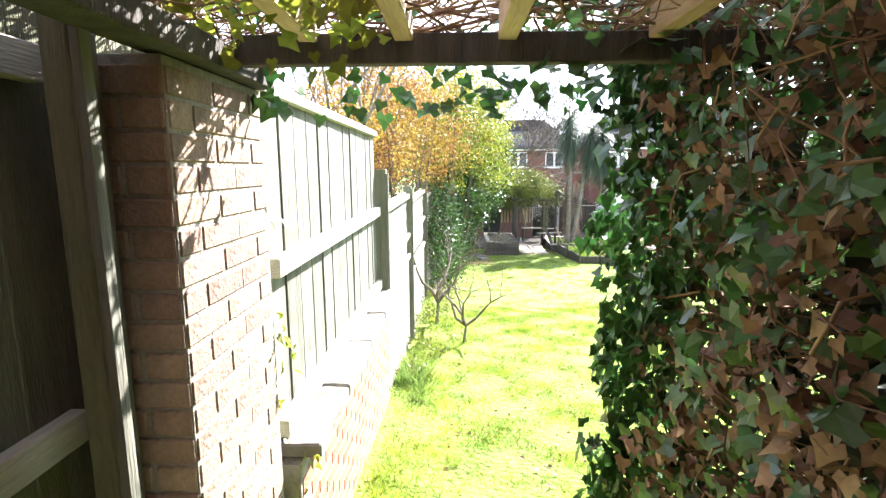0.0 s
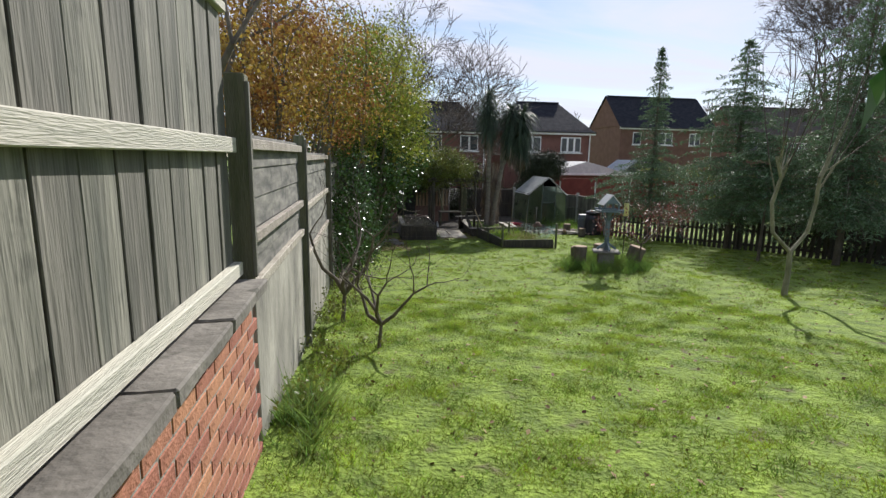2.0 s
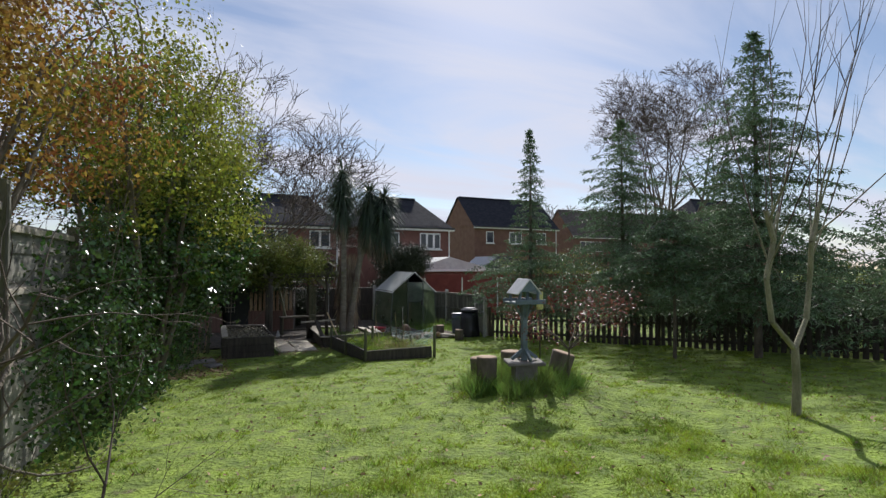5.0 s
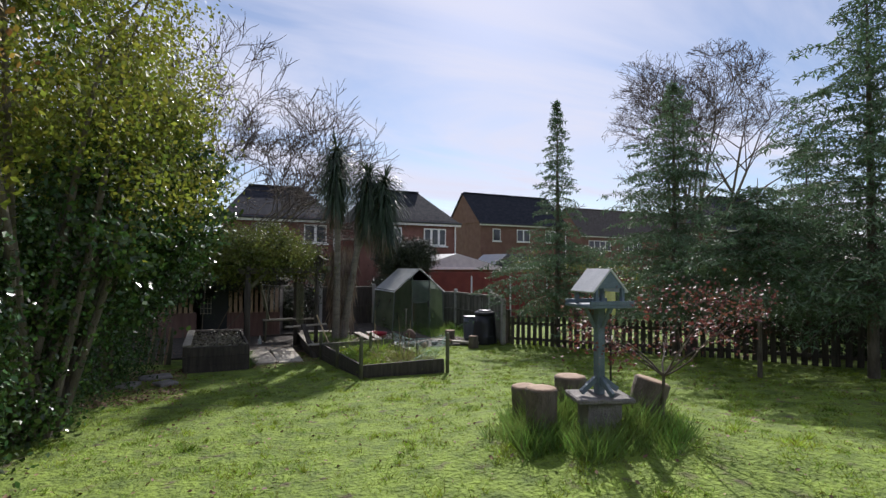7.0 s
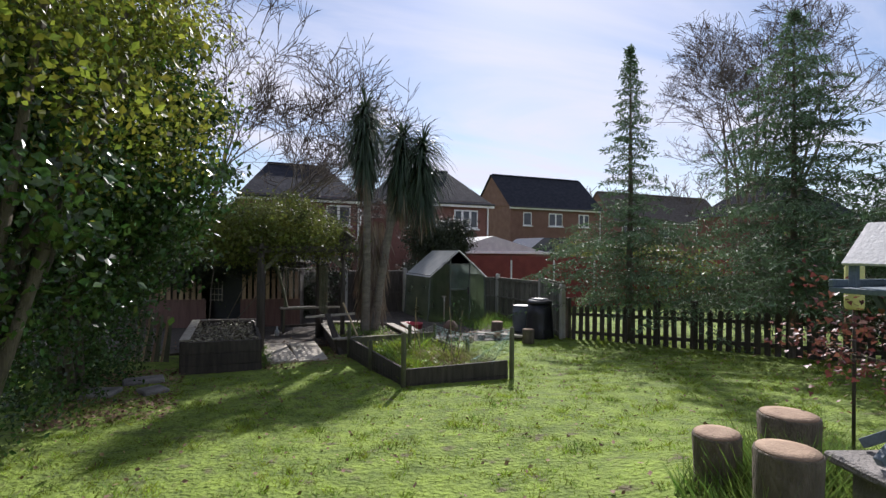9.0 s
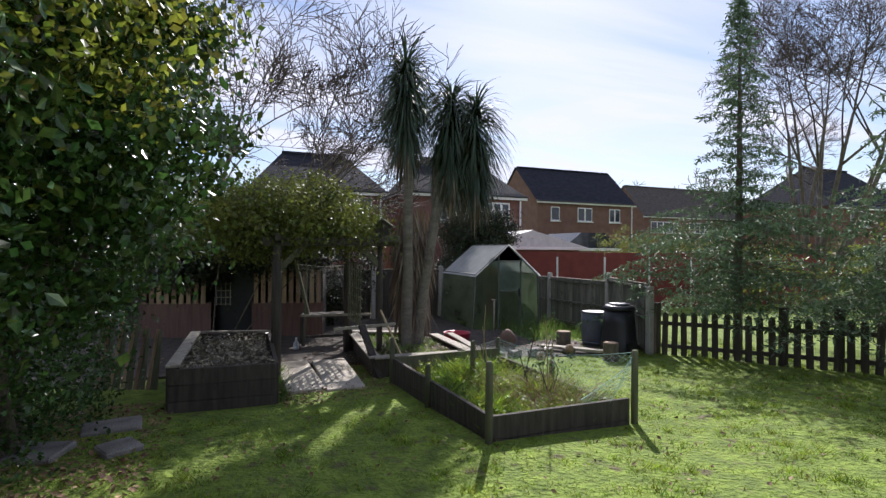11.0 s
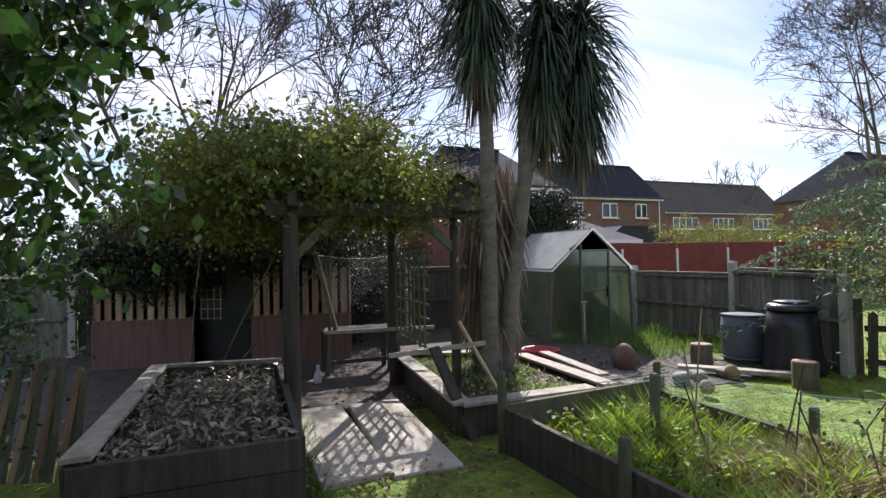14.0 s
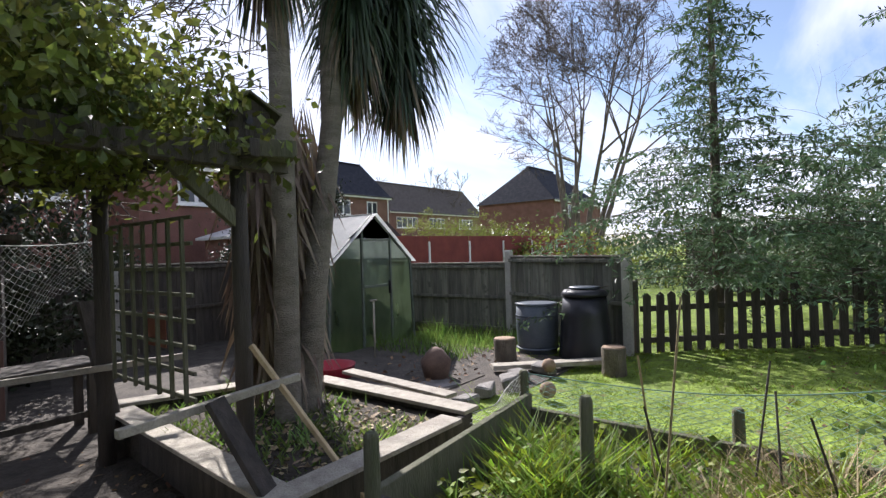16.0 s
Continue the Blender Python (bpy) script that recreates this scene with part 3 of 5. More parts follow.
ivy_sheet("ivy_wall_leaves", 3000, 0.92, 1.08, -0.9, 1.95, -0.2, 2.1, (-1, -0.25, 0.2), 0.052, IVY, label="dark green lobed ivy leaves covering the archway's side")
ivy_sheet("ivy_wall_dead_leaves", 5200, 0.98, 1.15, -0.9, 1.95, -0.2, 2.1, (-1, -0.25, 0.2), 0.048, DEADLEAF, label="dry brown leaves in the ivy wall")
ivy_sheet("ivy_end_leaves", 3400, 0.86, 1.75, 1.92, 2.08, -0.5, 2.25, (-0.3, 1, 0.2), 0.06, IVY, label="dark ivy leaves at the end of the ivy wall")
ivy_sheet("ivy_corner_leaves", 900, 0.84, 0.98, 1.7, 2.02, -0.4, 2.1, (-0.8, 0.6, 0.2), 0.06, IVY, label="ivy leaves hanging at the corner")
# Near-black leaves put the shade of the ivy's depth into their colour.
ivy_sheet("ivy_core_leaves", 5000, 1.1, 1.7, -0.9, 1.95, -0.4, 2.2, (-1, 0.2, 0.1), 0.07, HEDGESHADE, shape=LOZ, spread=1.2, label="near-black leaves for the shade inside the ivy")
ivy_sheet("ivy_roof_leaves", 1500, 0.45, 1.7, 0.2, 2.2, 2.0, 2.35, (0, 0.4, -1), 0.055, IVY, label="ivy leaves over the arbour roof")
ivy_sheet("ivy_roof_front", 260, -0.4, 1.2, 1.58, 1.72, 1.86, 2.25, (0, 1, -0.3), 0.05, IVY, label="ivy leaves hanging from the front beam")
ivy_sheet("ivy_pier_leaves", 60, -0.40, -0.34, 1.82, 1.90, 0.3, 1.6, (1, 0.5, 0.2), 0.035, LAUREL, shape=IVL, label="small ivy leaves climbing the pier's edge")
# Bright laurel colour on ivy leaves here stands for sunlight on them.
ivy_sheet("ivy_roof_left", 220, -0.45, 0.1, 1.0, 1.7, 1.95, 2.2, (0.3, -0.8, -0.5), 0.05, LAUREL, shape=IVL, label="ivy leaves under the arbour roof with sunlight put into their yellow-green colour")


# ---- trees and shrubs ----
def tree(name, base, segs, label, material=BARK, category="tree", sides=4, split=0.012):
    t_ = thing(name, base, label, category)
    big = [s for s in segs if s[2] >= split]
    small = [s for s in segs if s[2] < split]
    part_me("trunk", tubes("trunk", big, material, 7), t_)
    if small:
        part_me("twig_mass", tubes("twig_mass", small, TWIG, 3), t_, "fine bare twigs", kind="stuff")
    return t_


def young_tree(name, base, h, seed, label, kids=3, depth=3, mats=BARKG):
    r_ = random.Random(seed)
    segs = []
    p = Vector((0, 0, -0.05)); top = Vector((0.03, 0, h * 0.22))
    segs.append((tuple(p), tuple(top), h * 0.018, h * 0.014))
    for k in range(kids):
        an = 2 * math.pi * k / kids + r_.uniform(-0.4, 0.4)
        grow(top, (math.cos(an) * 1.1, math.sin(an) * 1.1, 0.9), h * 0.58, h * 0.019, depth - 1, r_, 0.42, 3, 0.95, 0.16, 0.62, segs)
    return tree(name, base, segs, label, mats, "small tree", split=0.006)


young_tree("bare_fruit_bush", (0.39, 6.6, ground(0.4, 6.6)), 1.15, 3, "small leafless fruit tree with thin crooked branches on the lawn", 5, 4, BARK)

young_tree("bare_fruit_bush", (-0.02, 7.7, ground(0, 7.7)), 1.6, 11, "small leafless tree with thin crooked branches beside the fence", 5, 4, BARK)

# forked sapling with long upright shoots
sr = random.Random(5)
ss = [((0, 0, -.05), (0.02, 0, .35), .05, .042), ((0.02, 0, .35), (0, 0, .72), .042, .038)]
for sx in (-1, 1):
    pts = [Vector((0, 0, .7)), Vector((sx * .3, 0.05, 1.0)), Vector((sx * .38, .05, 1.45)), Vector((sx * .33, 0, 1.85)), Vector((sx * .45, 0, 2.15))]
    for a_, b_ in zip(pts, pts[1:]):
        ss.append((tuple(a_), tuple(b_), .03, .026))
    for k in range(7):
        q = pts[-1].lerp(pts[-2], sr.uniform(0, 1)) if k % 2 else pts[-2].lerp(pts[-3], sr.uniform(0, 1))
        grow(q, (sx * sr.uniform(-.3, .9) + .35, sr.uniform(-.6, .6), sr.uniform(.6, 1.6)), sr.uniform(1.3, 2.4), .011, 1, sr, .12, 4, .5, .15, .4, ss)
tree("forked_sapling", (6.75, 8.45, ground(6.75, 8.45)), ss, "bare forked sapling with pale bark and long upright shoots", BARKG, "small tree", split=0.01)


def bush(name, base, blobs, n, size, material, label, stems=8, stemr=0.03, category="shrub", seed=1, per=70, sigma=0.13):
    t_ = thing(name, base, label, category)
    bl = np.array([(b[0] - base[0], b[1] - base[1], b[2] - base[2], *b[3:]) for b in blobs], float)
    p, d = clump_points(bl, n, per, sigma)
    part_me("crown", leaves("crown", p, d, size, material, LOZ, 0.8, 0.2), t_, kind="stuff")
    r_ = random.Random(seed)
    segs = []
    for k in range(stems):
        b = bl[r_.randrange(len(bl))]
        q = Vector((b[0] + r_.uniform(-.6, .6) * b[3], b[1] + r_.uniform(-.6, .6) * b[4], b[2] + r_.uniform(-.2, .5) * b[5]))
        a_ = Vector((r_.uniform(-.2, .2), r_.uniform(-.2, .2), -0.1))
        mid = (a_ + q) / 2 + Vector((r_.uniform(-.2, .2), r_.uniform(-.2, .2), 0))
        segs += [(tuple(a_), tuple(mid), stemr, stemr * .8), (tuple(mid), tuple(q), stemr * .8, stemr * .4)]
        grow(q, q - a_, b[5] * 0.8, stemr * .4, 2, r_, .3, 3, .8, .1, .6, segs)
    part_me("stem", tubes("stem", segs, BARK, 5), t_)
    return t_


bush("orange_shrub", (-1.3, 9.6, -0.9), [(-1.2, 8.2, 2.25, 1.0, 1.2, .9), (-1.0, 9.8, 2.4, 1.3, 1.3, 1.1), (-0.8, 11.2, 2.4, 1.2, 1.3, 1.2), (-1.6, 10.6, 3.0, 1.2, 1.4, 0.8)],
     34000, 0.048, ORANGE, "large shrub with orange and yellow spring leaves behind the fence", 20, 0.035, per=90, sigma=.19)
bush("yellow_green_laurel", (0.1, 14.2, -1.3), [(0.2, 13.6, 2.5, 1.5, 1.6, 1.5), (0.7, 14.8, 2.6, 1.3, 1.5, 1.6), (-0.5, 13.0, 2.9, 1.6, 1.6, 1.5), (0.9, 15.6, 1.9, 1.0, 1.2, 1.3), (-0.3, 15.6, 3.2, 1.4, 1.5, 1.3), (0.9, 16.2, 3.0, 1.1, 1.2, 1.2)],
     46000, 0.058, LAUREL, "tall evergreen shrub with yellow-green leaves above an ivy hedge", 22, 0.055, seed=4, per=150, sigma=.19)
bush("dark_laurel", (0.2, 17.2, -1.4), [(0.2, 16.6, 1.3, 1.2, 1.5, 1.5), (-0.3, 17.8, 2.2, 1.2, 1.4, 1.6), (0.3, 15.0, 0.9, 0.9, 1.5, 1.2), (1.0, 16.8, 1.9, 0.95, 1.2, 1.7), (0.7, 17.6, 0.9, 0.9, 1.2, 1.3), (1.3, 17.3, 1.6, .75, .85, 1.0)],
     44000, 0.085, IVYH, "dark glossy laurel shrub beside the lawn", 10, 0.05, seed=6, per=110, sigma=.17)
bush("ivy_hedge", (-0.1, 12.5, -1.1), [(-0.05, 10.9, 0.0, .35, .8, 1.1), (0.0, 12.2, 0.1, .45, 1.0, 1.3), (0.05, 13.6, 0.0, .5, 1.1, 1.4), (0.1, 15.0, -0.1, .55, 1.2, 1.4), (0.15, 16.6, -0.2, .6, 1.3, 1.4), (0.1, 18.1, -0.3, .5, 1.0, 1.3), (0.45, 17.6, -.5, .55, .9, 1.0), (0.3, 19.1, -.5, .5, 1.0, 1.0)],
     42000, 0.055, IVYH, "dark glossy ivy hedge along the lawn's edge", 10, 0.03, seed=8, category="hedge")

for nm, base, h, seed, lab in [("bare_red_twig_tree", (-2.2, 10.5, -1.0), 6.2, 2, "bare tree with reddish twigs behind the orange shrub"),
                               ("bare_tree", (-2.4, 6.6, -0.8), 5.6, 9, "bare tree with fine twigs behind the fence")]:
    segs = []
    r_ = random.Random(seed)
    for k in range(5):
        grow((0, 0, -.1), (r_.uniform(-.6, .6), r_.uniform(-.6, .6), 1.2), h * .62, .07, 4, r_, .2, 3, .75, .12, .62, segs)
    tree(nm, base, segs, lab, BARK, "tree", split=0.014)

segs = []
r_ = random.Random(33)
segs.append(((0, 0, -.2), (0.1, 0, 1.9), .13, .11))
for d_, L in [((-.5, 0, 1), 3.6), ((.75, -.1, .8), 4.0), ((1.1, -.2, .45), 4.2), ((.1, .3, 1.2), 4.0), ((-.9, 0, .6), 3.4), ((.4, -.3, 1.2), 3.8), ((1.0, .3, .8), 4.0), ((-.3, -.3, 1.2), 3.8)]:
    grow((0.1, 0, 1.8), d_, L, .06, 4, r_, .26, 5, .85, .06, .6, segs)
segs = [(p0, p1, max(r0, .010), max(r1, .007)) for p0, p1, r0, r1 in segs]
tree("bare_willow", (0.9, 25.8, -1.7), segs, "large leafless tree with spreading crooked branches behind the cabin", BARK, "tree", split=0.016)

def oval(segs, c, rx, rz):
    """The branches that lie within a lumpy oval crown."""
    keep = []
    for s_ in segs:
        q = s_[1]
        d = ((q[0] - c[0]) / rx) ** 2 + ((q[1] - c[1]) / rx) ** 2 + ((q[2] - c[2]) / rz) ** 2
        thin = max(.2, 1 - .85 * max(0, q[2]) / (c[2] + rz))
        if d < 1 + .35 * noise.noise(Vector(q) * .5) or q[2] < 3:
            keep.append((s_[0], s_[1], s_[2] * thin, s_[3] * thin))
    return keep


segs = []
r_ = random.Random(44)
for k in range(7):
    an = k * 2 * math.pi / 7 + .3
    p = Vector((math.cos(an) * .35, math.sin(an) * .35, -.3))
    grow(p, (math.cos(an) * .3, math.sin(an) * .3, 1.3), r_.uniform(9.0, 12.0), .19, 4, r_, .15, 7, .95, .08, .48, segs, 5)
segs = [(p0, p1, max(r0, .010), max(r1, .008)) for p0, p1, r0, r1 in oval(segs, (0, 0, 7.2), 5.8, 6.9)]
tree("tall_bare_birch", (25.1, 26.3, -1.8), segs, "tall many-stemmed leafless tree beyond the gardens", BARK, "tree", split=0.05)
for k, (x, y, h) in enumerate([(18, 62, 9), (27, 68, 8), (36, 66, 9), (44, 60, 9), (56, 58, 10), (12, 60, 8)]):
    segs = []
    r_ = random.Random(60 + k)
    for j in range(4):
        grow((0, 0, -.2), (r_.uniform(-.5, .5), r_.uniform(-.5, .5), 1.1), h * .55, .12, 4, r_, .2, 3, .8, .12, .62, segs)
    segs = [(p0, p1, max(r0, .03), max(r1, .025)) for p0, p1, r0, r1 in segs]
    t_ = tree("far_bare_tree", (x, y, -2), segs, "leafless tree far behind the houses", BARK, "tree", split=0.03)
    t_["group"] = "far bare trees"


def conifer(name, base, h, rad, seed, label, low=0.25, dens=1.0, slim=1.0):
    r_ = random.Random(seed)
    t_ = thing(name, base, label, "conifer")
    segs = [((0, 0, -.1), (0.02, 0, h * .5), h * .013, h * .008), ((0.02, 0, h * .5), (0, 0, h), h * .008, .005)]
    P, N = [], []
    z = h * low
    while z < h - .05:
        f = z / h
        reach = rad * (1 - f) ** .8 / (1 - low) ** .8
        if slim < 1 and f > .42:
            reach = rad * slim * (1 - f) / .58 + .06
        count = 7 if reach > .8 else 5
        turn = r_.uniform(0, 6)
        for j in range(count):
            an = turn + j * 2 * math.pi / count + r_.uniform(-.3, .3)
            L = reach * r_.uniform(.55, 1.2)
            zz = z + r_.uniform(-.05, .05)
            d = Vector((math.cos(an), math.sin(an), r_.uniform(.1, .4)))
            n_ = max(3, int(L / .09))
            pr = Vector((0, 0, zz))
            for s in range(1, n_ + 1):
                g_ = s / n_
                q = Vector((0, 0, zz)) + d * (L * g_) + Vector((0, 0, -.34 * L * g_ ** 2))
                if s % 2 == 0 or s == n_:
                    segs.append((tuple(pr), tuple(q), .011 * (1 - .7 * g_), .004)); pr = q
                if g_ < .06:
                    continue
                wdt = .30 * L * (1 - .8 * g_) * min(1, g_ * 3) + .03
                for m_ in range(int(11 * dens)):
                    sd_ = r_.choice((-1, 1)) * r_.uniform(0, wdt)
                    P.append(q + Vector((-math.sin(an) * sd_ + .3 * abs(sd_) * math.cos(an), math.cos(an) * sd_ + .3 * abs(sd_) * math.sin(an), -abs(sd_) * .35 + r_.uniform(-.015, .015))))
                    N.append((0.2 * math.cos(an), 0.2 * math.sin(an), 1))
        z += (.17 if reach > .6 else .13) * (h / 5) ** .3
    part_me("trunk", tubes("trunk", segs, BARK, 5), t_)
    shape = np.array([(0, 0, 0), (0.13, 0.45, 0.03), (0, 1, -0.05), (-0.13, 0.45, 0.03)])
    part_me("foliage", leaves("foliage", np.array([tuple(p) for p in P]), np.array(N, float), 0.10, NEEDLE, shape, 0.75, 0.3), t_, kind="stuff")
    return t_


conifer("slender_spruce", (10.1, 18.1, -1.5), 6.5, 2.3, 3, "slender green spruce with drooping lower branches by the picket fence", 0.14, 1.0, 0.34)
conifer("cedar", (11.0, 15.2, -1.3), 6.0, 2.3, 5, "broad green conifer beside the picket fence", 0.15, 1.1)
conifer("tall_spruce", (11.0, 11.6, -1.1), 6.6, 2.3, 7, "tall dark conifer beside the picket fence", 0.16, 1.1)
conifer("bare_stemmed_pine", (9.85, 12.6, -1.15), 3.2, 2.0, 9, "small conifer with a bare lower stem on the lawn's edge", 0.45, 1.1)
conifer("leaning_conifer", (12.6, 13.4, -1.2), 4.4, 2.0, 13, "green conifer behind the picket fence", 0.2)
conifer("small_spruce", (12.6, 16.9, -1.4), 2.3, 2.0, 11, "small green conifer behind the picket fence", 0.2)
conifer("hedge_conifer", (13.0, 9.6, -1.0), 4.2, 2.1, 15, "bushy conifer behind the picket fence", 0.15)


def palm(name, base, stems, label):
    t_ = thing(name, base, label, "palm")
    for k, (pts, r0, r1) in enumerate(stems):
        segs = []
        n_ = len(pts) - 1
        for i in range(n_):
            segs.append((pts[i], pts[i + 1], r0 + (r1 - r0) * i / n_, r0 + (r1 - r0) * (i + 1) / n_))
        part_me("trunk", tubes("trunk", segs, PALMBARK, 12), t_)
        top = Vector(pts[-1])
        crown(t_, top, 240, 0.75, PALM, 0, -0.3)
        for j in range(4):
            crown(t_, top - Vector((0, 0, .2 + .28 * j)), 180, .95 - .08 * j, PALM, 1, -1.2, .4 - .25 * j)
        crown(t_, top - Vector((0, 0, 1.05)), 150, 0.75, PALMD, 2, -1.5, -.6)
    return t_


def crown(parent, at, n, L, material, k, low, high=0.3):
    r_ = random.Random(100 + k + int(at.x * 100) + int(at.z * 37))
    V_, F_ = [], []
    for i in range(n):
        an = r_.uniform(0, 2 * math.pi)
        el = r_.uniform(low, 1.35 if k == 0 else high)
        d = Vector((math.cos(an) * math.cos(el), math.sin(an) * math.cos(el), math.sin(el)))
        side = Vector((-math.sin(an), math.cos(an), 0))
        LL = L * r_.uniform(.7, 1.2); wd = r_.uniform(.010, .020)
        p = at + Vector((0, 0, r_.uniform(-.25, .1)))
        i0 = len(V_)
        for s in range(5):
            w_ = wd * (1 - (s / 4) ** 2) + .001
            V_ += [tuple(p - side * w_), tuple(p + side * w_)]
            p = p + d * LL / 4
            d = (d + Vector((0, 0, -.42 - .2 * r_.random()))).normalized()
        for s in range(4):
            F_.append((i0 + 2 * s, i0 + 2 * s + 1, i0 + 2 * s + 3, i0 + 2 * s + 2))
    part_me("leaves", mesh_np("leaves", V_, F_, material), parent, "long narrow drooping leaves" if material is PALM else "dry hanging leaves", kind="stuff")


palm("cabbage_palm", (4.72, 20.0, -1.4), [([(0, 0, -.1), (.02, 0, 1.2), (.02, 0, 2.6), (-.04, 0, 4.75)], .095, .07)], "tall cabbage palm with a shaggy drooping crown in the planked bed")
palm("forked_cabbage_palm", (4.92, 20.07, -1.4), [([(0, 0, -.1), (.12, 0, 1.0), (.34, 0, 2.35), (.36, .02, 3.2), (.62, 0, 4.3)], .10, .07), ([(.33, 0, 2.3), (.56, 0, 2.9), (.86, -.1, 3.5), (1.05, -.1, 4.12)], .075, .06)],
     "forked cabbage palm with a shaggy drooping crown in the planked bed")
p_ = np.stack([rs.uniform(4.7, 5.2, 1300), rs.uniform(20.2, 20.5, 1300), rs.uniform(-.6, 1.15, 1300)], 1)
tagged(new("hanging_palm_leaves", leaves("hanging_palm_leaves", p_, np.tile([0, -1.0, 0], (1300, 1)), .7, PALMD, np.array([(0, 0, 0), (.022, .5, 0), (0, 1, 0), (-.022, .5, 0)]), .25, 3.0)),
       "brown dead palm leaves hanging between the trunks", "dead leaves", kind="stuff")


# ---- raised beds, slabs, boxes ----
def plank_on_edge(parent, p, q, z0, z1, material, th=0.045, name="side_board", label=""):
    """A board that stands on edge between two plan points."""
    p, q = Vector((*p, 0)), Vector((*q, 0))
    d = q - p
    m = Matrix.Translation(p) @ Matrix.Rotation(math.atan2(d.y, d.x), 4, "Z")
    return part(name, bx(0, d.length, -th / 2, th / 2, z0, z1, 0.004, m), material, parent, label)


def stake(x, y, z0, z1, r=0.035, material=MOSSW, label="mossy round timber stake at the raised bed", name="stake", lean=(0, 0)):
    t_ = thing(name, (x, y, z0), label, "stake", "bed stakes")
    t_.rotation_euler = (lean[0], lean[1], 0)
    part("stake_shaft", lathe([(r, -.1), (r * 1.02, (z1 - z0) * .5), (r * .95, z1 - z0 - .02), (r * .7, z1 - z0)], 10), material, t_)


bed = thing("raised_bed", (0, 0, 0), "long low raised bed of dark boards, full of green weeds", "raised bed")
C = [(4.25, 15.87), (5.80, 15.90), (5.74, 18.62), (4.07, 18.5)]
for i in range(4):
    a_, b_ = C[i], C[(i + 1) % 4]
    for j in range(2):
        plank_on_edge(bed, a_, b_, -1.55 + .215 * j - .1 * (i == 1), -1.34 + .215 * j - .1 * (i == 1), DARKW if i in (0, 3) else MOSSW)
part("soil", bx(4.28, 5.72, 15.95, 18.45, -1.5, -1.33, 0.0), SOIL, bed, "dark soil")
for x, y, zt in [(4.21, 15.84, -.63), (5.88, 15.90, -.65), (5.78, 18.68, -.98), (4.05, 18.45, -.85), (4.12, 17.2, -.95), (5.86, 17.35, -1.05), (5.0, 17.9, -.85)]:
    stake(x, y, -1.5, zt)
blades("bed_grass", 5200, (4.31, 5.70, 16.0, 18.42), 0.06, 0.25, 0.006, LONGGRASS, zoff=-1.33, clump=lambda x, y: np.sin(x * 7 + y * 3) + np.sin(y * 6 - x * 4) + rs.uniform(-1, 1, len(x)) > -0.4, lean=1.0, tuft=26, label="long bright green grass and weeds in the raised bed")
blades("bed_weeds", 3500, (4.31, 5.70, 16.0, 18.42), 0.06, 0.2, 0.014, GRASS, zoff=-1.33, lean=1.1, tuft=16, label="broad-leaved weeds in the raised bed")
blades("bed_straw", 2200, (4.8, 5.7, 16.1, 17.4), 0.06, 0.28, 0.005, STRAW, zoff=-1.3, lean=1.6, label="dry straw in the raised bed")
p_ = np.stack([rs.uniform(4.33, 5.68, 2600), rs.uniform(16.0, 18.4, 2600), rs.uniform(-1.33, -1.16, 2600)], 1)
p_ = p_[np.sin(p_[:, 0] * 9) + np.sin(p_[:, 1] * 7) + rs.uniform(-1, 1, 2600) > 0]
tagged(new("bed_leafy_weeds", leaves("bed_leafy_weeds", p_, np.tile([0, 0, 1.0], (len(p_), 1)), .05, GRASS, LOZ, .6)), "broad green weed leaves in the raised bed", "weeds", kind="stuff")
r_ = random.Random(8)
for k in range(9):
    x, y = r_.uniform(4.9, 5.7), r_.uniform(16.2, 17.6)
    t_ = thing("garden_cane", (x, y, -1.25), "thin leaning garden cane in the raised bed", "cane", "garden canes")
    part_me("cane", tubes("cane", [((0, 0, 0), (r_.uniform(-.15, .15), r_.uniform(-.15, .15), r_.uniform(.35, .95)), .006, .005)], STRAW if k % 2 else DARKW, 6), t_)


def net(name, p, q, sag, hgt, material, label, nu=30, nv=8):
    """A slack net hung between two points, as fine threads."""
    p, q = Vector(p), Vector(q)
    segs = []
    def at(u, v):
        s = p.lerp(q, u)
        return (s.x + .02 * math.sin(u * 9 + v * 5), s.y + .03 * math.sin(u * 7), s.z - sag * 4 * u * (1 - u) - hgt * v * (1 + .3 * math.sin(u * 6)))
    for i in range(nu):
        for j in range(nv):
            u, v = i / nu, j / nv
            segs.append((at(u, v), at(u + 1 / nu, v + 1 / nv), .0015, .0015))
            segs.append((at(u + 1 / nu, v), at(u, v + 1 / nv), .0015, .0015))
    for i in range(nu):
        segs.append((at(i / nu, 0), at((i + 1) / nu, 0), .004, .004))
    return tagged(new(name, tubes(name, segs, material, 3)), label, "net")


net("green_net", (5.88, 15.90, -.67), (5.78, 18.68, -1.0), .12, .33, NET, "sagging pale green garden net along the raised bed")
net("front_net", (5.2, 15.87, -1.08), (5.88, 15.90, -.67), .06, .22, NET, "green garden net at the raised bed's corner", 12, 6)
net("grey_net", (5.78, 18.68, -1.0), (5.1, 18.65, -1.1), .03, .16, NETG, "pale tangled net on the raised bed's back corner", 12, 5)

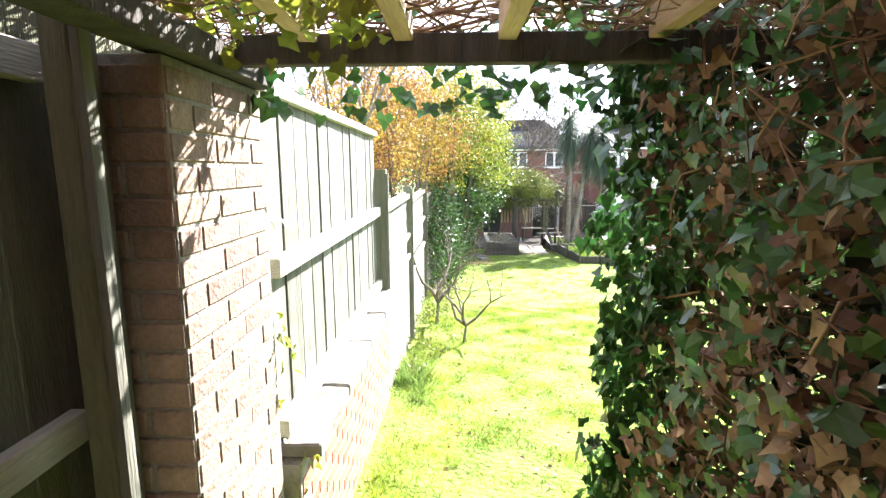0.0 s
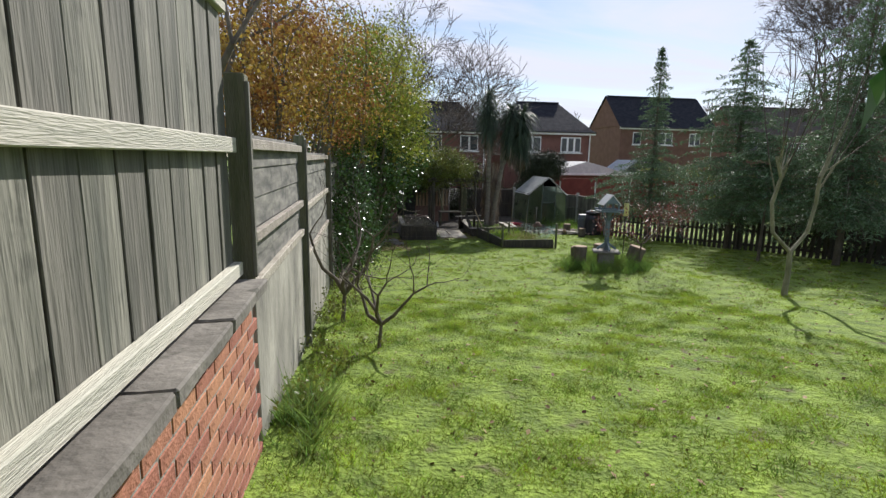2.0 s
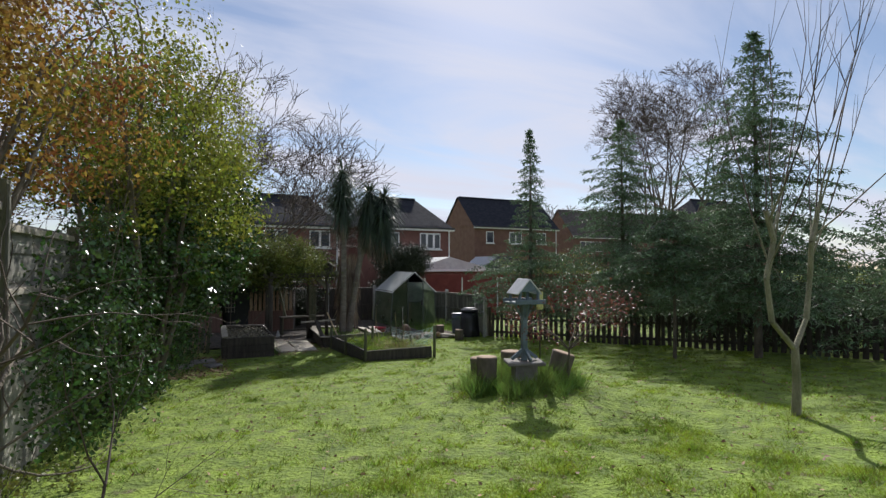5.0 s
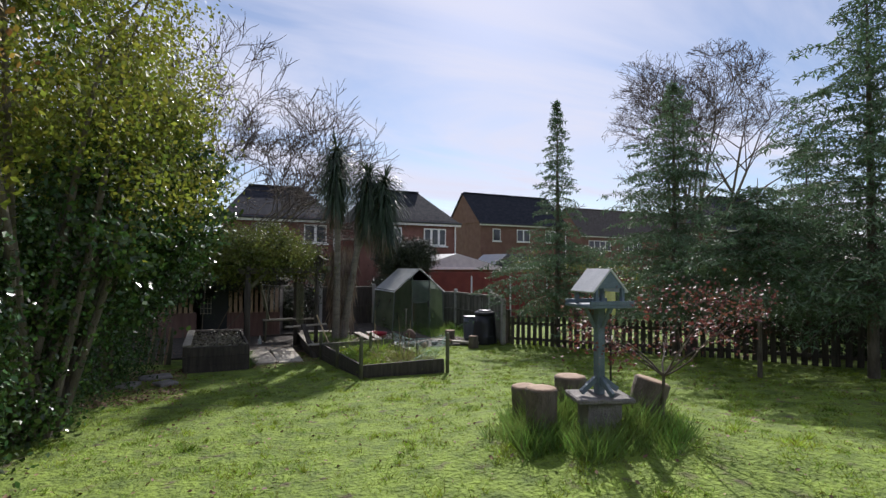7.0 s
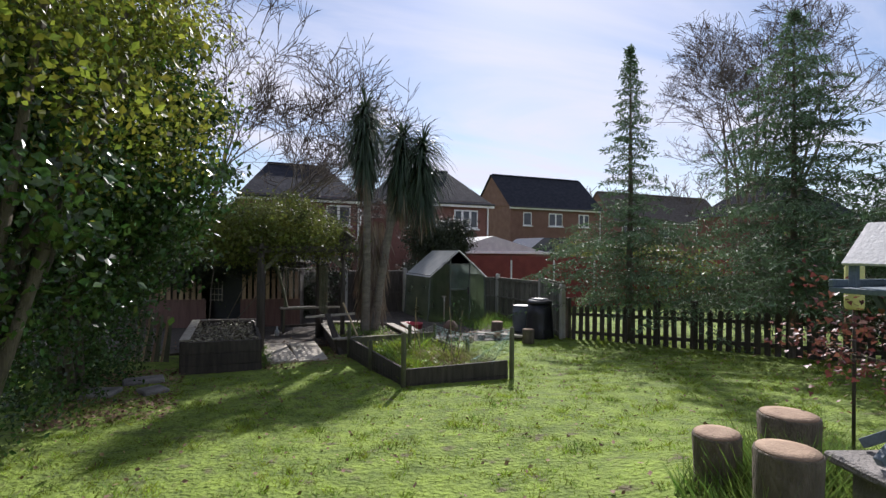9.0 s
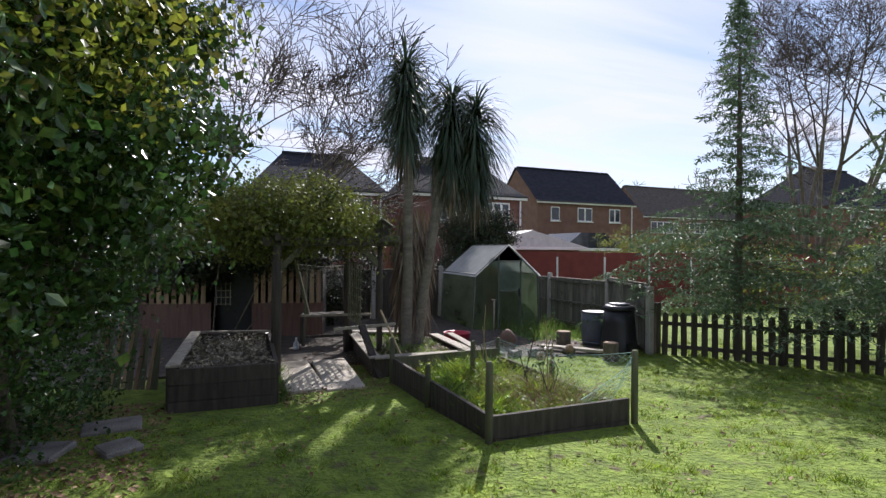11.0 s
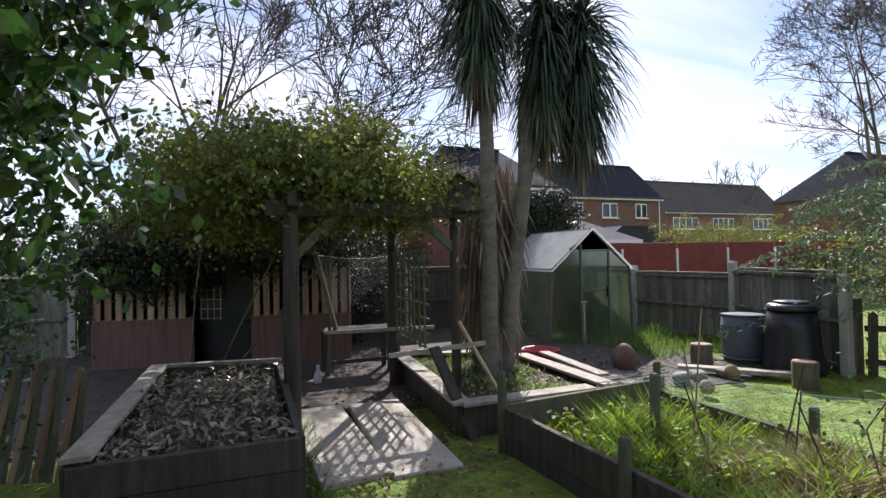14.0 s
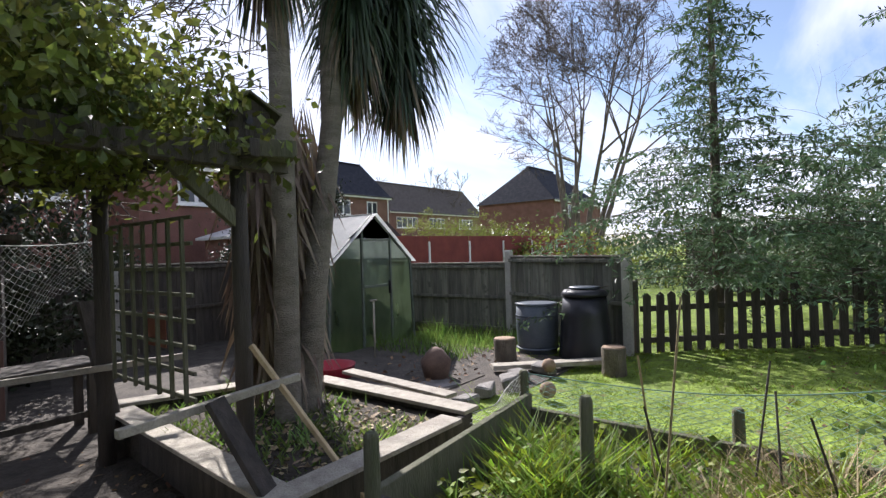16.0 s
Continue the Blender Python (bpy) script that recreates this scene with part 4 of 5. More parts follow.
bed2 = thing("palm_bed", (0, 0, 0), "raised bed edged with grey planks around the palms", "raised bed")
part("soil", bx(4.0, 5.38, 18.95, 21.2, -1.6, -1.27, 0.0), SOIL, bed2, "dark bare soil")
for p0, p1 in [((3.93, 18.93), (5.42, 18.91)), ((5.42, 18.91), (5.42, 20.75)), ((3.93, 18.93), (4.06, 21.3)), ((4.06, 21.3), (5.42, 20.75))]:
    plank_on_edge(bed2, p0, p1, -1.6, -1.225, DARKW, .05)
    a_, b_ = Vector((*p0, -1.21)), Vector((*p1, -1.21))
    d = (b_ - a_).normalized()
    part("top_plank", beam(a_ - d * .02 + Vector((0, 0, .003)), b_ - d * .2, .17, .028), PLANK, bed2, "weathered flat plank")
part("top_plank", beam((5.6, 19.2, -1.2), (5.72, 20.5, -1.2), .13, .028), PLANK, bed2, "weathered flat plank")
blades("palm_bed_weeds", 1300, (4.05, 5.25, 19.05, 21.1), 0.03, 0.14, 0.012, LONGGRASS, zoff=-1.27, lean=0.9, label="low weeds around the palms")

box_t = thing("compost_box", (0, 0, 0), "open dark timber box full of dead leaves", "planter box")
BX = [(1.42, 18.05), (2.54, 18.02), (2.54, 20.25), (1.44, 20.45)]
for i in range(4):
    a_, b_ = BX[i], BX[(i + 1) % 4]
    for j in range(3):
        plank_on_edge(box_t, a_, b_, -1.52 + .18 * j, -1.345 + .18 * j, DARKW, .05)
part("rim_board", beam((1.46, 18.05, -.955), (1.48, 20.45, -.955), .14, .03), PLANK, box_t, "weathered grey rim plank")
part("rim_board", beam((1.56, 20.42, -.955), (2.56, 20.24, -.955), .07, .03), PLANK, box_t, "weathered grey rim plank")
part("soil", bx(1.46, 2.5, 18.1, 20.2, -1.5, -1.06, 0.0), SOIL, box_t, "dark compost")
p_ = np.stack([rs.uniform(1.5, 2.48, 1700), rs.uniform(18.1, 20.15, 1700), rs.uniform(-1.06, -.95, 1700)], 1)
tagged(new("box_leaves", leaves("box_leaves", p_, np.tile([0, 0, 1.0], (1700, 1)), .07, mat("grey_dead_leaf", (.09, .08, .05), (.36, .32, .22), 5, .35, 0, vary=.5, island=True), LOZ * np.array([.6, 1, 1]), .7)), "grey-brown dead leaves heaped in the box", "dead leaves", kind="stuff")

for k, (x0, x1, y0, y1) in enumerate([(2.66, 3.14, 18.38, 20.12), (3.17, 3.68, 18.3, 20.08)]):
    t_ = thing("paving_slab", ((x0 + x1) / 2, (y0 + y1) / 2, -1.45), "pale worn paving slab beside the compost box", "paving slab", "paving slabs")
    t_.rotation_euler = (0, 0, radians(2 - 3 * k))
    part("slab", bx(-(x1 - x0) / 2, (x1 - x0) / 2, -(y1 - y0) / 2, (y1 - y0) / 2, -.04, .02, .008), SLAB, t_)
for k, (x, y, sx, sy, r0) in enumerate([(1.0, 17.6, .5, .35, 10), (.6, 17.0, .4, .4, -12), (1.2, 16.9, .3, .3, 30), (7.0, 20.6, .5, .4, 10), (6.6, 20.2, .5, .35, -20), (7.4, 21.3, .6, .4, 15), (8.1, 21.0, .45, .3, -10), (7.7, 20.9, .35, .3, 30), (6.9, 21.7, .6, .5, 5)]):
    t_ = thing("stone_slab", (x, y, ground(x, y)), "broken grey stone slab lying on the ground", "stone slab", "stone slabs", r0)
    part("slab", bx(-sx / 2, sx / 2, -sy / 2, sy / 2, -.05, .05, .015), STONE, t_)
tagged(part("patio_soil", bx(-3, 7.2, 19.95, 26, -1.58, -1.485, 0.0), PATIO), "dark trodden earth around the cabin", "earth", kind="structure")

def litter(name, n, region, size, material, label, zoff=0.02):
    x0, x1, y0, y1 = region
    p = np.stack([rs.uniform(x0, x1, n), rs.uniform(y0, y1, n), np.zeros(n)], 1)
    p[:, 2] = np.interp(p[:, 1], GY, GZ) + zoff
    tagged(new(name, leaves(name, p, np.tile([0, 0, 1.0], (n, 1)), size, material, LOZ, .5)), label, "leaf litter", kind="stuff")


litter("path_litter", 1100, (2.55, 4.0, 17.7, 19.9), .035, DEADLEAF, "brown leaves and twigs on the path", .045)
litter("hedge_litter", 1600, (.2, 1.5, 15.5, 18.6), .05, DEADLEAF, "dead leaves under the hedge")
litter("earth_litter", 2600, (-2.5, 8.5, 20.0, 24.0), .06, DEADLEAF, "dead leaves over the dark earth", .06)
litter("bed_litter", 700, (4.05, 5.25, 19.05, 21.1), .05, STRAW, "dry leaves round the palms", .26)
blades("path_weeds", 900, (2.56, 2.70, 18.0, 20.2), .04, .14, .006, LONGGRASS, zoff=-1.46, lean=.9, tuft=14, label="small weeds along the box")
blades("wall_weeds", 700, (-.3, .0, 4.4, 5.4), .08, .25, .006, LONGGRASS, lean=.8, tuft=16, label="grass at the end of the wall")

# ---- pergola, nest box, trellis ----
perg = thing("pergola", (0, 0, 0), "dark rustic pergola overgrown with leaves over the path", "pergola")
for x, y, r in [(2.60, 19.35, .07), (4.16, 19.6, .05), (2.75, 21.6, .06), (3.87, 20.85, .055)]:
    part("post", lathe([(r, -1.6), (r * .95, -.4), (r * .9, .45)], 10), DARKW, perg).location = (x, y, 0)
for a_, b_, wd, ht in [((2.4, 19.33, .44), (4.45, 19.58, .46), .09, .12), ((2.4, 21.65, .44), (4.1, 20.8, .44), .08, .1), ((2.60, 19.15, .5), (2.74, 21.8, .5), .07, .1),
                       ((4.15, 19.4, .5), (3.86, 21.0, .5), .07, .1), ((3.3, 19.5, .54), (3.3, 21.4, .54), .05, .06), ((.9, 21.0, .3), (2.7, 20.9, .36), .09, .1)]:
    part("rail", beam(a_, b_, wd, ht), DARKW, perg)
for a_, b_ in [((2.63, 19.35, .05), (3.0, 19.4, .42)), ((4.15, 19.6, .1), (3.8, 19.64, .42))]:
    part("brace", beam(a_, b_, .06, .08), MOSSW, perg)
bush("pergola_climber", (1.8, 20.8, -1.5), [(2.9, 19.45, .58, .8, .3, .26), (3.7, 19.6, .62, .5, .3, .26), (2.4, 20.6, .85, .9, .8, .5), (3.2, 20.7, 1.0, 1.1, .8, .5), (1.9, 21.6, .75, .6, .7, .4), (2.6, 21.2, 1.25, .8, .6, .35), (2.3, 20.5, .55, .95, .7, .26), (3.1, 19.9, .85, .75, .45, .42), (2.3, 19.75, .8, .9, .45, .5), (3.75, 20.7, .8, .5, .5, .35), (1.9, 20.6, .75, .6, .5, .35)],
     46000, .058, OLIVE, "leafy olive-green climber heaped over the pergola and cabin", 3, .012, "climbing plant", 12, 90, .17)
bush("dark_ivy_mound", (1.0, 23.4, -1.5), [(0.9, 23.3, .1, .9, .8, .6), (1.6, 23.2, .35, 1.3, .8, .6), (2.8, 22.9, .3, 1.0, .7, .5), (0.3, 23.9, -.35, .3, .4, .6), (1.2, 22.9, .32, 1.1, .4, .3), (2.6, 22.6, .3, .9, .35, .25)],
     36000, .06, HEDGESHADE, "dark ivy mounded over the cabin roof", 2, .03, "climbing plant", 15)

nb = thing("nest_box", (4.2, 19.55, .56), "dark pitched-roof wooden nest box on the pergola post", "nest box", rz=-25)
part("body", bx(-.11, .11, -.09, .09, 0, .16, .004), DARKW, nb)
part("gable", prism([(-.11, .16), (.11, .16), (0, .235)], -.09, .09), DARKW, nb)
part("roof_side", beam((-.17, 0, .135), (.0, 0, .26), .25, .015), MOSSW, nb)
part("roof_side", beam((0, 0, .26), (.17, 0, .135), .25, .015), MOSSW, nb)
# Flat black disc on the front; its colour gives the hole's inner shade.
part("entrance_hole", lathe([(.022, 0), (.022, .004)], 12), BLACKP, nb).matrix_local = Matrix.Translation((0, -.091, .1)) @ Matrix.Rotation(radians(90), 4, "X")
part("shelf", bx(-.2, .25, -.12, .12, -.1, 0, .004), MOSSW, nb)

tr = thing("trellis", (0, 0, 0), "dark weathered square lattice trellis beside the palm bed", "trellis")
for k in range(7):
    y = 19.66 + k * .165
    part("upright_slat", bx(3.855, 3.875, y, y + .022, -.88, .12, .002), MOSSW, tr)
for k in range(8):
    z = -.87 + k * .14
    part("cross_slat", bx(3.877, 3.892, 19.6, 20.72, z, z + .022, .002), MOSSW, tr)
for a_, b_ in [((3.4, 19.3, -.83), (4.35, 19.35, -.80)), ((3.1, 21.1, -.85), (4.3, 20.6, -.8))]:
    t_ = thing("cross_rail", (0, 0, 0), "thin weathered rail fixed across the posts", "rail", "cross rails")
    part("bar", beam(a_, b_, .04, .04), PLANK, t_)
t_ = thing("leaning_pole", (0, 0, 0), "thin pale pole leaning on the bed edge", "pole")
part("pole", beam((4.42, 18.85, -1.45), (4.15, 19.5, -.6), .028, .028), NEWW, t_)
for x in (4.0, 5.02):
    t_ = thing("leaning_board", (0, 0, 0), "weathered board leaning outside the palm bed", "board", "leaning boards")
    part("board", beam((x, 18.84, -1.5), (x - .2, 19.25, -.78), .12, .03) if x < 4.5 else beam((3.98, 20.9, -1.5), (3.9, 21.3, -.4), .1, .04), DARKW, t_)

# swing frame with net
sw = thing("crooked_frame", (0, 0, 0), "crooked branch frame with a sagging net and string", "frame")
sw.location = (-.3, 0, .12)
part("top_branch", beam((2.9, 21.3, .22), (3.35, 21.2, -.05), .06, .06), MOSSW, sw)
part("leg", beam((3.33, 21.2, -.05), (3.55, 21.1, -1.0), .06, .05), MOSSW, sw)
part("leg", beam((3.55, 21.5, -.05), (3.5, 21.5, -1.55), .04, .04), MOSSW, sw)
net("grey_string_net", (3.05, 21.2, .07), (4.1, 21.5, .07), .05, .5, NETG, "grey string net hanging from the crooked frame", 24, 10)

# ---- cabin with pallet slats ----
cab = thing("playhouse", (0, 0, 0), "dark brown garden cabin with pallet slats along its front", "garden cabin")
a0, a1 = Vector((.2, 23.45, 0)), Vector((3.7, 22.7, 0))
dn = (a1 - a0).normalized(); L = (a1 - a0).length
rot = Matrix.Translation(a0) @ Matrix.Rotation(math.atan2(dn.y, dn.x), 4, "Z")
REDB = mat("brown_boarding", (0.12, 0.065, 0.055), (0.18, 0.10, 0.08), 3, .8, .4, stretch=(6, 6, .5), fine=30)
for u0, u1 in [(0, 1.35), (2.15, L)]:
    part("lower_wall", bx(u0, u1, 0, .04, -1.55, -.78, .004, rot), REDB, cab)
    k = u0 + .04
    while k < u1 - .08:
        part("pallet_slat", bx(k, k + .09, -.02, .0, -.80, -.06 + .05 * math.sin(k * 5), .003, rot), SLAT, cab, "brown pallet slat")
        k += .14
# Black sheet set back in the doorway stands for the cabin's inner shade.
part("door_shade", bx(1.35, 2.15, .35, .38, -1.55, .1, .002, rot), BLACKP, cab, "black sheet for the shade inside")
for k in range(4):
    part("lattice_bar", bx(1.42 + .09 * k, 1.435 + .09 * k, .1, .115, -.85, -.35, .002, rot), PLANK, cab)
    part("lattice_bar", bx(1.4, 1.72, .116, .13, -.83 + .14 * k, -.815 + .14 * k, .002, rot), PLANK, cab)
part("back_wall", bx(0, L, 1.1, 1.14, -1.55, .1, .004, rot), DARKW, cab)
part("end_wall", bx(0, .04, .04, 1.1, -1.55, .1, .004, rot), DARKW, cab)
part("end_wall", bx(L - .04, L, .04, 1.1, -1.55, .1, .004, rot), DARKW, cab)
part("roof", bx(-.15, L + .15, -.2, 1.3, .1, .15, .006, rot), DARKW, cab)
part("lintel", bx(0, L, -.01, .05, -.04, .1, .004, rot), DARKW, cab)

bn = thing("potting_bench", (3.15, 21.6, -1.5), "low dark timber potting bench under the net", "bench")
part("bench_top", bx(0, .95, 0, .45, .55, .59, .004), DARKW, bn)
for x in (.03, .86):
    for y in (.03, .36):
        part("leg", bx(x, x + .06, y, y + .06, 0, .549, .003), DARKW, bn)
part("stretcher", bx(.09, .86, .04, .07, .15, .2, .003), DARKW, bn)
t_ = thing("plastic_bottle", (3.05, 21.35, -1.5), "small pale plastic bottle standing on the ground", "bottle")
part("body", lathe([(.04, 0), (.05, .02), (.05, .12), (.02, .17), (.018, .2)], 14), PALES, t_)
part("cap", lathe([(.02, .201), (.02, .225)], 12), WHITE, t_)
t_ = thing("rusty_plate", (3.90, 20.1, -.62), "rusty red metal plate hung on the trellis", "plate")
part("plate", bx(0, .006, -.12, .12, 0, .2, .002), RUST, t_)
for k in range(5):
    t_ = thing("pond_stone", (6.2 + .35 * k, 19.5 + .12 * math.sin(k * 3), -1.5), "loose grey stone at the pond edge", "stone", "pond stones", 20 * k)
    bm = bx(-.12, .12, -.08, .08, 0, .1 + .02 * (k % 3), .02)
    for v in bm.verts:
        v.co += Vector([noise.noise(v.co * 8 + Vector((k, i, 0))) * .03 for i in range(3)])
    part("stone_body", bm, STONE, t_)

# ---- greenhouse ----
gh = thing("greenhouse", (0, 0, 0), "small green-framed greenhouse with algae-stained glass and a pale roof", "greenhouse")
X0, X1, XM, Y0, Y1, ZB, ZE, ZR = 7.13, 8.78, 7.96, 22.4, 24.4, -1.6, -.23, .46
fr = .018
for p0, p1 in [((X0 - .08, Y0, ZB), (X0, Y0, ZE)), ((X1 + .06, Y0, ZB), (X1, Y0, ZE)), ((X0, Y0, ZE), (XM, Y0, ZR)), ((XM, Y0, ZR), (X1, Y0, ZE)), ((7.72, Y0, ZB), (7.72, Y0, ZR - .2)), ((8.32, Y0, ZB), (8.32, Y0, ZR - .25)),
               ((X0, Y0, ZE), (X0, Y1, ZE)), ((X1, Y0, ZE), (X1, Y1, ZE)), ((XM, Y0, ZR), (XM, Y1, ZR)), ((X0 - .08, Y1, ZB), (X0, Y1, ZE)), ((X1 + .06, Y1, ZB), (X1, Y1, ZE)), ((X0, Y1, ZE), (XM, Y1, ZR)), ((XM, Y1, ZR), (X1, Y1, ZE)),
               ((X0 - .08, Y0, ZB), (X1 + .06, Y0, ZB)), ((7.72, Y0 - .01, -.62), (8.32, Y0 - .01, -.62)), ((7.72, Y0 - .01, .08), (8.32, Y0 - .01, .08))]:
    part("frame_bar", beam(p0, p1, .035, .035, .002), FRAMEM, gh)
def quadp(name, pts, material, label=""):
    bm = bmesh.new()
    f = bm.faces.new([bm.verts.new(p) for p in pts])
    r = bmesh.ops.solidify(bm, geom=[f], thickness=.004)
    return part(name, bm, material, gh, label)
quadp("pane", [(X0 - .06, Y0 + .01, ZB + .02), (7.70, Y0 + .01, ZB + .02), (7.70, Y0 + .01, ZR - .25), (X0 + .01, Y0 + .01, ZE)], GHGLASS)
quadp("pane", [(8.34, Y0 + .01, ZB + .02), (X1 + .05, Y0 + .01, ZB + .02), (X1 - .01, Y0 + .01, ZE), (8.34, Y0 + .01, ZR - .3)], GHGLASS)
quadp("pane", [(7.74, Y0 + .01, ZB + .02), (8.30, Y0 + .01, ZB + .02), (8.30, Y0 + .01, -.64), (7.74, Y0 + .01, -.64)], GHGLASS, "algae-stained door pane")
quadp("pane", [(7.74, Y0 + .01, -.6), (8.30, Y0 + .01, -.6), (8.30, Y0 + .01, .06), (7.74, Y0 + .01, .06)], glass("hazy_glass", (.45, .5, .48), .3, .3), "pale hazy door pane")
quadp("pane", [(X0 - .06, Y0, ZB), (X0 - .06, Y1, ZB), (X0, Y1, ZE), (X0, Y0, ZE)], GHGLASS)
quadp("pane", [(X1 + .05, Y0, ZB), (X1 + .05, Y1, ZB), (X1, Y1, ZE), (X1, Y0, ZE)], GHGLASS)
quadp("gable_sheet", [(7.46, Y0 - .005, .1), (8.48, Y0 - .005, .1), (XM, Y0 - .005, ZR - .03)], PALES, "pale gable sheet")
quadp("roof_sheet", [(X0 - .06, Y0 - .1, ZE - .04), (XM, Y0 - .1, ZR + .02), (XM, Y1, ZR + .02), (X0 - .06, Y1, ZE - .04)], PALES, "pale grey roof sheet")
quadp("roof_sheet", [(X1 + .05, Y0 - .1, ZE - .04), (XM, Y0 - .1, ZR + .022), (XM, Y1, ZR + .022), (X1 + .05, Y1, ZE - .04)], PALES, "pale grey roof sheet")
part("door_handle", bx(8.24, 8.27, Y0 - .06, Y0 - .02, -.75, -.55, .004), BLACKP, gh, "black door handle")


# ---- back fences ----
def slat_panel(p, q, zt, zb, n, label, material, caps=True, group="back fence panels", post=True, ribs=3):
    p, q = Vector((*p, 0)), Vector((*q, 0))
    d = q - p
    m = Matrix.Translation(p) @ Matrix.Rotation(math.atan2(d.y, d.x), 4, "Z")
    t_ = thing("back_fence_panel", (0, 0, 0), label, "fence panel", group)
    part("gravel_board", bx(.05, d.length - .05, -.02, .02, zb - .15, zb + .25, .004, m), MOSSW, t_)
    k = 0.06
    wdt = (d.length - .12) / n
    for i in range(n):
        part("board", bx(k, k + wdt * .98, -.008 + .006 * (i % 2), .008 + .006 * (i % 2), zb + .25, zt, .002, m), material, t_)
        k += wdt
    for j in range(ribs):
        z = zb + .3 + (zt - zb - .35) * j / max(1, ribs - 1)
        part("rail", bx(.05, d.length - .05, -.05, -.012, z - .025, z + .025, .003, m), material, t_)
    if caps:
        part("capping", bx(.05, d.length - .05, -.03, .03, zt, zt + .025, .003, m), PLANK, t_)


def conc_post(x, y, zt, zb=-2.0):
    t_ = thing("concrete_post", (x, y, zb), "pale grey concrete fence post", "post", "concrete fence posts")
    part("post_shaft", bx(-.055, .055, -.055, .055, 0, zt - zb, .01), CONC, t_)
    part("post_cap", prism([(-.055, 0), (.055, 0), (.03, .03), (-.03, .03)], -.05, .05), CONC, t_).location = (0, 0, zt - zb)


FP = [(9.72, 23.3), (9.88, 21.17), (8.98, 18.95)]
slat_panel(FP[0], FP[1], -.36, -1.75, 12, "grey-brown feather-edge fence panel behind the pond", FENCE)
slat_panel(FP[1], FP[2], -.26, -1.7, 14, "dark grey fence panel behind the water butts", FENCE)
for (x, y), z in zip(FP, (-.26, -.17, -.3)):
    conc_post(x, y, z)
slat_panel((8.7, 24.7), (9.72, 23.3), -.36, -1.75, 10, "grey-brown feather-edge fence panel", FENCE)
xs_ = [-4.2, -2.3, -.4, 1.5, 3.4, 5.3, 7.2, 8.7]
for i in range(7):
    slat_panel((xs_[i], 24.9), (xs_[i + 1], 24.9), -.2, -1.8, 13, "weathered brown fence panel along the garden's end", FENCE if i < 2 else DARKW)
    conc_post(xs_[i], 24.85, -.12)
for k in range(16):
    t_ = thing("loose_board", (.36 + .05 * k, 19.5 - .015 * k, -1.56), "weathered board leaning against the hedge corner", "board", "leaning boards")
    t_.rotation_euler = (radians(-12 - (k % 3) * 3), radians(5 + 2 * math.sin(k * 2)), 0)
    part("board", bx(-.021, .021, -.01, .01, 0, 1.0 - .012 * k, .003), SLAT if k % 3 == 1 else MOSSW, t_)

# Made-up near-black shrubs fill the deep shade seen through pergola and cabin.
bush("end_shade_shrubs", (2, 24.2, -1.6), [(x, 24.1, -.3 + .15 * math.sin(x * 3), .8, .4, 1.15) for x in (.9, 1.8, 2.6, 3.4, 4.2)], 26000, .07, HEDGESHADE, "near-black shrubs added behind the cabin to make its gaps dark", 2, .03, "shrub", 25)
# Added near-black leaves stand for the shade under the conifers, between pickets.
bush("picket_gap_shade", (13.3, 11, -1.2), [(13.2 + .2 * math.sin(y), y, -.75, .5, 1.0, .75) for y in (7.5, 9, 10.5, 12, 13.5, 15)], 16000, .07, HEDGESHADE, "near-black shrubs added behind the picket fence to make its gaps dark", 2, .03, "shrub", 26)
bush("fence_weeds", (-.1, 7.2, -.7), [(-.12, 5.2, -.5, .16, .4, .12), (-.05, 6.2, -.6, .25, .5, .16), (-.1, 7.4, -.7, .25, .6, .22), (-.05, 8.6, -.8, .25, .6, .25), (0, 9.6, -.9, .25, .5, .3), (.32, 6.75, -.66, .12, .14, .08)], 4200, .035, OLIVE, "low leafy weeds along the foot of the fence", 1, .004, "weeds", 27, 40, .06)

# picket fence
pf = thing("picket_fence", (0, 0, 0), "dark brown picket fence along the lawn's side", "picket fence")
line = [Vector((9.12, 18.85, 0)), Vector((10.4, 16.6, 0)), Vector((11.35, 14.3, 0)), Vector((12.1, 11.5, 0)), Vector((12.2, 5.5, 0))]
pk = None
cnt = 0
for a_, b_ in zip(line, line[1:]):
    d = b_ - a_
    n_ = int(d.length / .155)
    ang = math.atan2(d.y, d.x)
    for k in range(n_):
        p = a_ + d * (k + .5) / n_
        if pk is None:
            o = part("picket", prism([(-.048, 0), (.048, 0), (.048, .74), (0, .785), (-.048, .74)], -.009, .009), DARKW, pf)
            pk = o.data
        else:
            o = part_me("picket", pk, pf)
        o.location = (p.x, p.y, ground(p.x, p.y) - .02)
        o.rotation_euler = (0, radians(rnd.gauss(0, 1.2)), ang)
    for k in range(int(d.length / 1.9) + 1):
        p = a_ + d * min(1, k * 1.9 / d.length)
        part("fence_post", bx(p.x - .05, p.x + .05, p.y + .02, p.y + .12, ground(p.x, p.y) - .2, ground(p.x, p.y) + .92, .006), DARKW, pf)
    for zz in (.16, .56):
        part("fence_rail", beam((a_.x + .03, a_.y, ground(a_.x, a_.y) + zz), (b_.x + .03, b_.y, ground(b_.x, b_.y) + zz), .035, .07), DARKW, pf)

